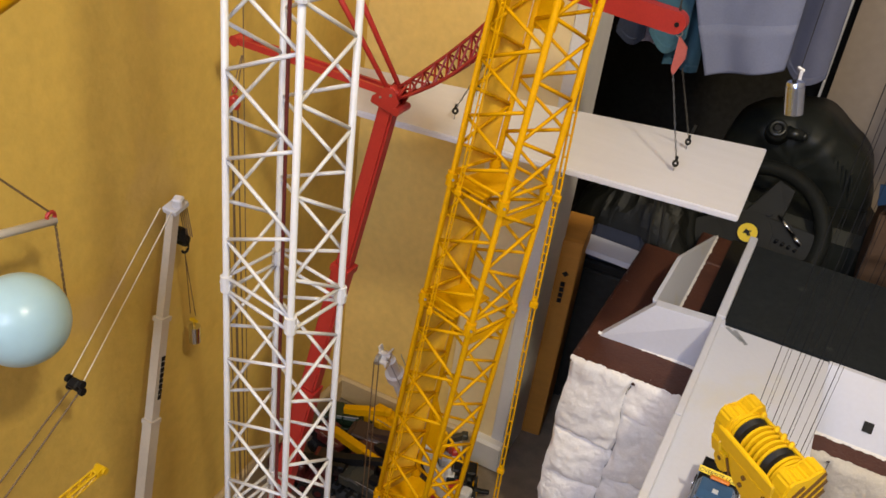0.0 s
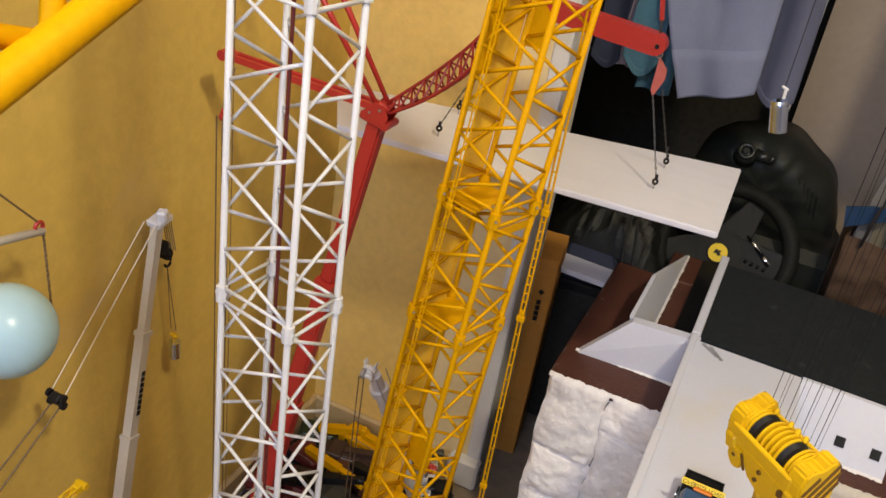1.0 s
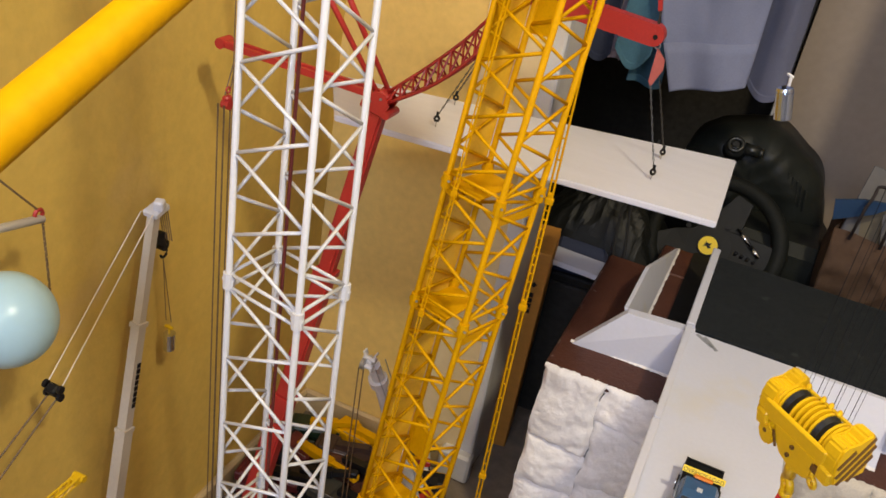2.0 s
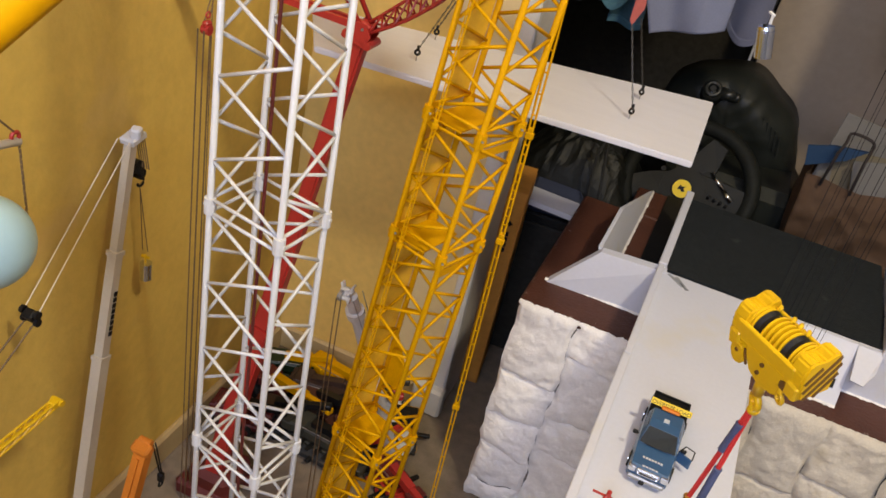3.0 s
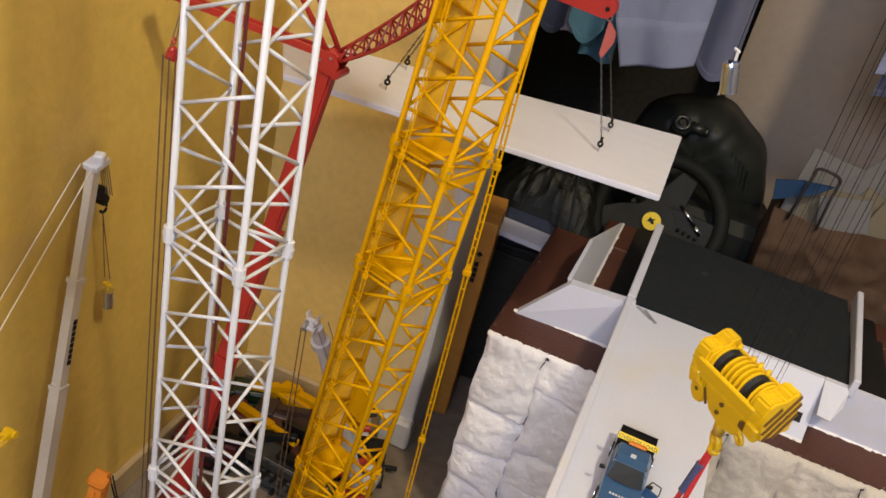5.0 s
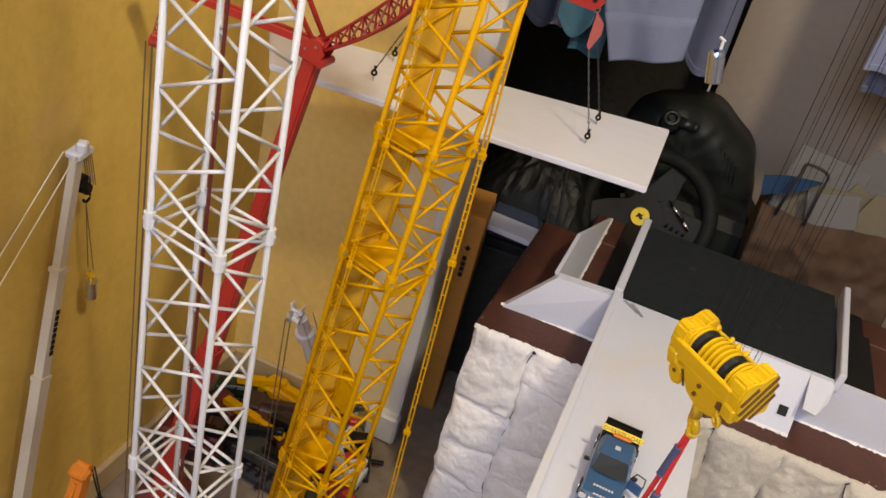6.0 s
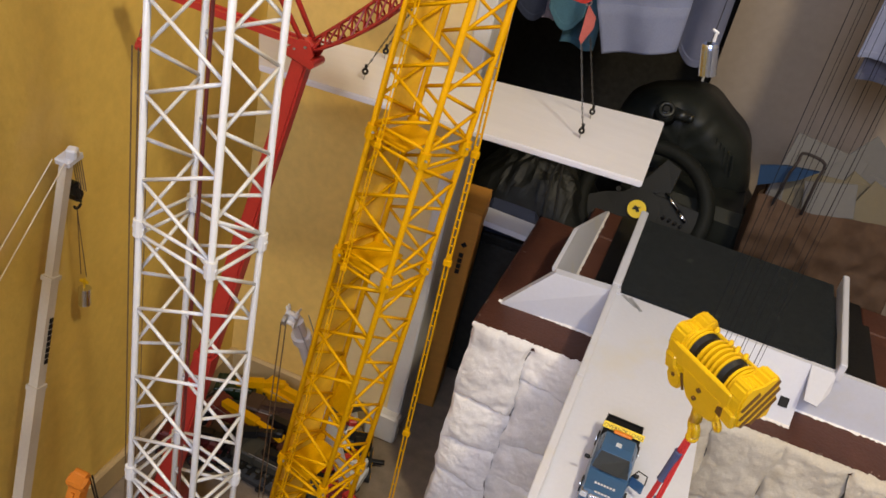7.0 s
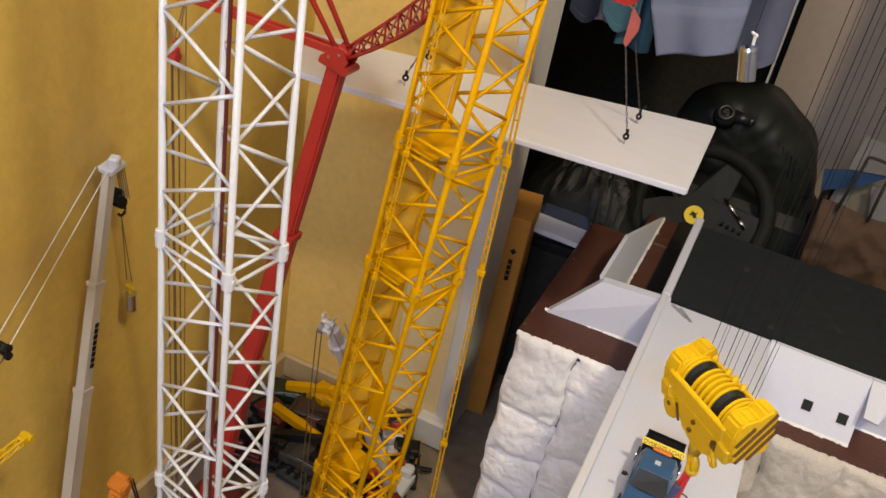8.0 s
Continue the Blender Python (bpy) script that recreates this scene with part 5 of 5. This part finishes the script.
for y, x0_, wide, foot_, rise in ((1.492, 0.160, 0.056, 0.552, 0.075), (1.60, 0.262, 0.070, 0.560, 0.085)):
    arc = [(x0_ + wide * (0.5 - 0.5 * math.cos(math.pi * i / 14)) + 0.006 * math.sin(i * 0.8), y - 0.003 * math.sin(i), foot_ + rise * math.sin(math.pi * i / 14) ** 0.5 - 0.03 * (i == 0 or i == 14)) for i in range(15)]
    bit("handle", CORD, bag, lambda b: polytube(b, arc, 0.0027, 8), "twisted brown cord handle", smooth=True)
# Sheets in the darkened paper colours, which carry the recess's shade.
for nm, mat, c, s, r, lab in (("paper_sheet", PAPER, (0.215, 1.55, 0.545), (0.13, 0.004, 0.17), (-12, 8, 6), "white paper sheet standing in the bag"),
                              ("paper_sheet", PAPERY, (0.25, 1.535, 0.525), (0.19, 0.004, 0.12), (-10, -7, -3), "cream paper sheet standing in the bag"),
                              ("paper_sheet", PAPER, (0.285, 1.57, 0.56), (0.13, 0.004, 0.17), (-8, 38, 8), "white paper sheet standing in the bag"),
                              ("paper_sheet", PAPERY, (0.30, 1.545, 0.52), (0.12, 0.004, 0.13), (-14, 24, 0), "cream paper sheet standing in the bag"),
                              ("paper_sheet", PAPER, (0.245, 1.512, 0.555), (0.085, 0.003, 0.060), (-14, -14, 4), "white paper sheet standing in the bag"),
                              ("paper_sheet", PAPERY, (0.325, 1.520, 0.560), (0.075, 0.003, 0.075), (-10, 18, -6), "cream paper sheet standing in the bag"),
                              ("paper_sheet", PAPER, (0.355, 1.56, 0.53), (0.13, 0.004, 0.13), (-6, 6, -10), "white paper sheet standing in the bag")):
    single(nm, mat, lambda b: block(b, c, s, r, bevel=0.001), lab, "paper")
single("blue_folder", BLUECARD, lambda b: prism(b, [(0.118, 1.510, 0.576), (0.126, 1.512, 0.540), (0.185, 1.512, 0.570), (0.212, 1.512, 0.596), (0.159, 1.510, 0.590)], (0, 0.006, 0)), "blue card folder standing in the bag", "folder")


# ---- small cranes on the floor ----
def mini_crane(label, x, y, turn, body_mat, cab_mat, boom_mat, length=0.16, boom=(0.12, 0.06), wheels=4, tracks=False, height=0.022):
    t = thing("model_crane", label, "crane", (x, y, 0), "model cranes on the floor", turn=turn)

    def cb_(name, mat, fn, lab="", par=None):
        bm = bmesh.new()
        fn(bm)
        ob = part(name, bm, mat, None, lab)
        ob.parent = par or t
        return ob
    w = 0.024
    cb_("chassis", body_mat, lambda b: (block(b, (0, 0, 0.018), (length, 0.042, 0.012), bevel=0.002), block(b, (length * 0.3, 0, 0.028), (length * 0.22, 0.040, 0.010), bevel=0.002)))
    if tracks:
        for s in (-1, 1):
            tr = cb_("track", RUBBER, lambda b: block(b, (0, s * 0.030, 0.014), (length, 0.018, 0.028), bevel=0.010), "black crawler track")
            for i in range(9):
                cb_("track_pad", BLACK, lambda b: block(b, (-length * 0.42 + length * 0.105 * i, s * 0.030, 0.029), (0.007, 0.019, 0.002)), "", tr)
    else:
        for i in range(wheels):
            for s in (-1, 1):
                tyre = cb_("wheel", RUBBER, lambda b: tube(b, (-length * 0.42 + length * 0.84 * i / (wheels - 1), s * w - 0.005 * s, 0.011), (-length * 0.42 + length * 0.84 * i / (wheels - 1), s * w + 0.003 * s, 0.011), 0.011, 16), "black tyre")
                cb_("rim", body_mat, lambda b: tube(b, (-length * 0.42 + length * 0.84 * i / (wheels - 1), s * w + 0.0025 * s, 0.011), (-length * 0.42 + length * 0.84 * i / (wheels - 1), s * w + 0.004 * s, 0.011), 0.006, 12), "", tyre)
    cb_("cab", cab_mat, lambda b: block(b, (length * 0.40, 0.006, 0.034), (0.026, 0.030, 0.024), bevel=0.004))
    cb_("cab_window", SCREEN, lambda b: block(b, (length * 0.40 + 0.0125, 0.006, 0.039), (0.003, 0.026, 0.010), bevel=0.0008), "dark cab window")
    cb_("superstructure", cab_mat, lambda b: (block(b, (-length * 0.12, 0, 0.036), (length * 0.42, 0.036, height), bevel=0.004), block(b, (-length * 0.33, 0, 0.040), (0.030, 0.044, height * 0.9), bevel=0.003)))
    cb_("counterweight", body_mat, lambda b: block(b, (-length * 0.44, 0, 0.038), (0.022, 0.046, 0.018), bevel=0.002))
    a, e = Vector((-length * 0.2, 0, 0.05)), Vector((-length * 0.2 + boom[0], 0, 0.05 + boom[1]))
    cb_("boom", boom_mat, lambda b: (beam(b, a, a.lerp(e, 0.6), 0.014, 0.014), beam(b, a.lerp(e, 0.6), e, 0.010, 0.010), block(b, e, (0.012, 0.014, 0.012), bevel=0.002)))
    cb_("ram", STEEL, lambda b: tube(b, a + Vector((0.02, 0, -0.010)), a.lerp(e, 0.45) + Vector((0, 0, -0.006)), 0.0025, 8), "steel ram")
    for s in (-1, 1):
        cb_("outrigger", BLACK, lambda b: block(b, (-length * 0.05, s * 0.034, 0.016), (0.008, 0.030, 0.006), bevel=0.001))
    cb_("handrail", STEEL, lambda b: (tube(b, (-length * 0.3, -0.019, 0.05), (length * 0.1, -0.019, 0.052), 0.0007, 5), tube(b, (-length * 0.3, -0.019, 0.043), (-length * 0.3, -0.019, 0.050), 0.0007, 5)))
    return t


mini_crane("yellow model mobile crane with its boom lowered by the wall", -0.495, 1.092, -10, YELLOW, YELLOW, YELLOW, 0.13, (0.12, 0.006))
mini_crane("dark green model truck crane standing by the wall", -0.580, 1.075, 20, GREEN, GREEN, YELLOW, 0.10, (0.08, 0.012))
mini_crane("black model truck crane with a yellow boom", -0.565, 1.005, -15, BLACK, DARKRED, YELLOW, 0.11, (0.13, 0.012))
mini_crane("dark brown model crawler crane with black tracks", -0.480, 1.010, -24, BROWN, BROWN, BLACK, 0.11, (0.10, 0.040), tracks=True)
mini_crane("dark red model crawler crane with a lowered black boom", -0.530, 0.960, 14, DARKRED, UMBER, BLACK, 0.10, (0.09, 0.02), tracks=True)
mini_crane("dark umber model truck crane packed among the others", -0.505, 1.045, 8, UMBER, UMBER, UMBER, 0.12, (0.10, 0.020), height=0.034)
mini_crane("dark olive model crawler crane with long black tracks", -0.440, 0.945, -5, OLIVE, OLIVE, BLACK, 0.16, (0.08, 0.006), tracks=True)
mini_crane("dark red model truck crane with a black boom", -0.590, 0.925, 8, DARKRED, DARKRED, BLACK, 0.10, (0.09, 0.01))
mini_crane("dark umber model crane with a black boom", -0.440, 1.020, -30, UMBER, UMBER, BLACK, 0.12, (0.09, 0.03), height=0.036)
mini_crane("white model mobile crane with a red boom", -0.385, 1.075, -62, WHITEMETAL, WHITEMETAL, RED, 0.09, (0.075, 0.062))
mini_crane("yellow model crane with large black tyres", -0.345, 1.045, -70, YELLOW, BLACK, BLACK, 0.065, (0.04, 0.008), wheels=3)
mini_crane("dark umber model crane with an olive boom", -0.420, 1.075, 25, UMBER, BLACK, OLIVE, 0.09, (0.07, 0.034), height=0.034)
mini_crane("red model crane with a short boom", -0.300, 0.925, -30, RED, DARKRED, RED, 0.10, (0.09, -0.004))
mini_crane("yellow model truck crane with a red boom", -0.365, 0.975, 50, YELLOW, BLACK, RED, 0.09, (0.06, 0.015))

# ---- small white telescopic crane behind the yellow mast ----
sc = thing("telescopic_crane", "small white telescopic crane with a pulley head", "crane", (-0.335, 0.97, 0))
ST, SF = Vector((-0.348, 0.715, 0.512)), Vector((-0.33, 0.96, 0.05))
bit("boom", WHITEMETAL, sc, lambda b: (tube(b, SF, SF.lerp(ST, 0.55), 0.0105, 16), tube(b, SF.lerp(ST, 0.55), ST, 0.0074, 16)), smooth=False)
bit("collar", WHITEMETAL, sc, lambda b: (tube(b, ST.lerp(SF, 0.06), ST.lerp(SF, 0.085), 0.0115, 16)))
bit("head", WHITEMETAL, sc, lambda b: (block(b, ST + Vector((-0.004, -0.003, 0.005)), (0.010, 0.012, 0.010), (20, 15, 0), bevel=0.002), tube(b, ST + Vector((-0.011, -0.005, 0.010)), ST + Vector((0.004, -0.005, 0.010)), 0.0034, 12), tube(b, ST + Vector((-0.010, -0.010, 0.002)), ST + Vector((0.001, -0.010, 0.002)), 0.0030, 12)))
for s in (-1, 1):
    bit("head_ear", WHITEMETAL, sc, lambda b: (block(b, ST + Vector((-0.004 + 0.0062 * s, -0.004, 0.015)), (0.0024, 0.008, 0.008), (0, 20 * s, 0), bevel=0.0006), tube(b, ST + Vector((-0.004 + 0.005 * s, -0.009, 0.0)), ST + Vector((-0.004 + 0.0072 * s, -0.009, 0.0)), 0.0046, 12)), "white sheave ear")
bit("pulley", STEEL, sc, lambda b: tube(b, ST + Vector((-0.010, -0.012, 0.005)), ST + Vector((-0.006, -0.012, 0.005)), 0.0065, 14), "grey pulley wheel")
for dx in (-0.012, -0.006):
    bit("fall_rope", ROPE, sc, lambda b: tube(b, ST + Vector((dx, -0.014, 0.0)), Vector((-0.352 + dx, 0.72, 0.0)), 0.0008, 5))
for s in (-1, 1):
    bit("guard_rail", STEEL, sc, lambda b: tube(b, ST + Vector((0.008, 0.012 * s, 0.004)), ST.lerp(SF, 0.3) + Vector((0.010, 0.010 * s, 0.012)), 0.0006, 5))
bit("carrier", WHITEMETAL, sc, lambda b: (block(b, (-0.33, 0.98, 0.03), (0.036, 0.085, 0.022), bevel=0.004), block(b, (-0.33, 1.01, 0.046), (0.030, 0.022, 0.024), bevel=0.004)))

# ---- orange crane boom ----
oc = thing("telescopic_crane", "orange telescopic crane boom with a black hanging hook", "crane", (-0.51, 0.44, 0))
OT, OF = Vector((-0.508, 0.556, 0.308)), Vector((-0.497, 0.42, 0.0))
bit("boom", ORANGE, oc, lambda b: (beam(b, OF, OT, 0.0165, 0.014, (0, 1, 0)), beam(b, OF + Vector((0, -0.010, 0.002)), OT + Vector((0, -0.010, -0.004)), 0.004, 0.004, (0, 1, 0)), block(b, OT + Vector((0, -0.002, 0.006)), (0.024, 0.016, 0.014), (25, 0, 0), bevel=0.003), tube(b, OT + Vector((-0.008, 0.004, 0.012)), OT + Vector((0.008, 0.004, 0.012)), 0.005, 10)))
for dx in (0.004, 0.009):
    bit("fall_rope", BLACK, oc, lambda b: tube(b, OT + Vector((dx, 0.010, 0.01)), OT + Vector((dx * 0.6 + 0.006, 0.022, -0.055)), 0.0011, 6))
bit("hook", BLACK, oc, lambda b: (block(b, OT + Vector((0.009, 0.022, -0.058)), (0.008, 0.008, 0.014), bevel=0.002), ring(b, OT + Vector((0.009, 0.022, -0.070)), (1, 0, 0), 0.004, 0.0013, 12, 6)), "black hook")

# ---- small yellow lattice boom by the wall ----
lb = thing("lattice_boom", "slim yellow lattice boom lying level before the ochre wall", "crane boom", (-0.56, 0.2, 0.41))
corner_ = {k: Vector(((-1 if k in (0, 3) else 1) * 0.0055, 0, (-1 if k < 2 else 1) * 0.0055)) for k in range(4)}
LA, LE = Vector((-0.556, 0.15, 0.405)), Vector((-0.560, 0.475, 0.416))
for k in range(4):
    bit("chord", YELLOWB, lb, lambda b: tube(b, LA + corner_[k], LE + corner_[k] * 0.6, 0.0013, 6))
for i in range(22):
    for k in range(4):
        f0, f1 = i / 22, (i + 1) / 22
        bit("brace", YELLOWB, lb, lambda b: tube(b, LA.lerp(LE, f0) + corner_[k] * (1 - 0.4 * f0), LA.lerp(LE, f1) + corner_[(k + 1) % 4] * (1 - 0.4 * f1), 0.0008, 5))
bit("head", YELLOWB, lb, lambda b: (block(b, LE + Vector((0, 0.004, 0)), (0.009, 0.012, 0.010), bevel=0.001), tube(b, LE + Vector((-0.007, 0.008, 0)), LE + Vector((0.007, 0.008, 0)), 0.004, 10)))
bit("mast", YELLOWB, lb, lambda b: beam(b, (-0.556, 0.15, 0.0), (-0.556, 0.15, 0.412), 0.014, 0.014, (0, 1, 0)))

# ---- yellow lattice boom close overhead ----
nb = thing("lattice_boom", "yellow lattice crane boom hanging close overhead", "crane boom", (-0.12, 0.10, 1.10))
NA, NB_ = Vector((-0.0972, -0.0397, 1.0617)), Vector((-0.1507, 0.3097, 1.1554))
ND = (NB_ - NA)
N0, N1 = NA - ND * 0.3, NA + ND * 1.2
UP_ = Vector((-0.036, -0.004, 0.028))
bit("chord", YELLOW, nb, lambda b: tube(b, N0, N1, 0.0030, 14), smooth=True)
bit("chord", YELLOW, nb, lambda b: tube(b, N0 + UP_, N1 + UP_, 0.0030, 14), smooth=True)
for i in range(5):
    p, q = N0.lerp(N1, i / 5), N0.lerp(N1, (i + 0.5) / 5) + UP_
    bit("brace", YELLOW, nb, lambda b: tube(b, p, q, 0.0018, 8), smooth=True)
    r_ = N0.lerp(N1, (i + 1) / 5)
    bit("brace", YELLOW, nb, lambda b: tube(b, q, r_, 0.0018, 8), smooth=True)
for f_ in (0.1, 0.9):
    p = N0.lerp(N1, f_) + UP_
    bit("hang_wire", ROPE, nb, lambda b: tube(b, p, (p.x, p.y, 2.4), 0.0008, 5))
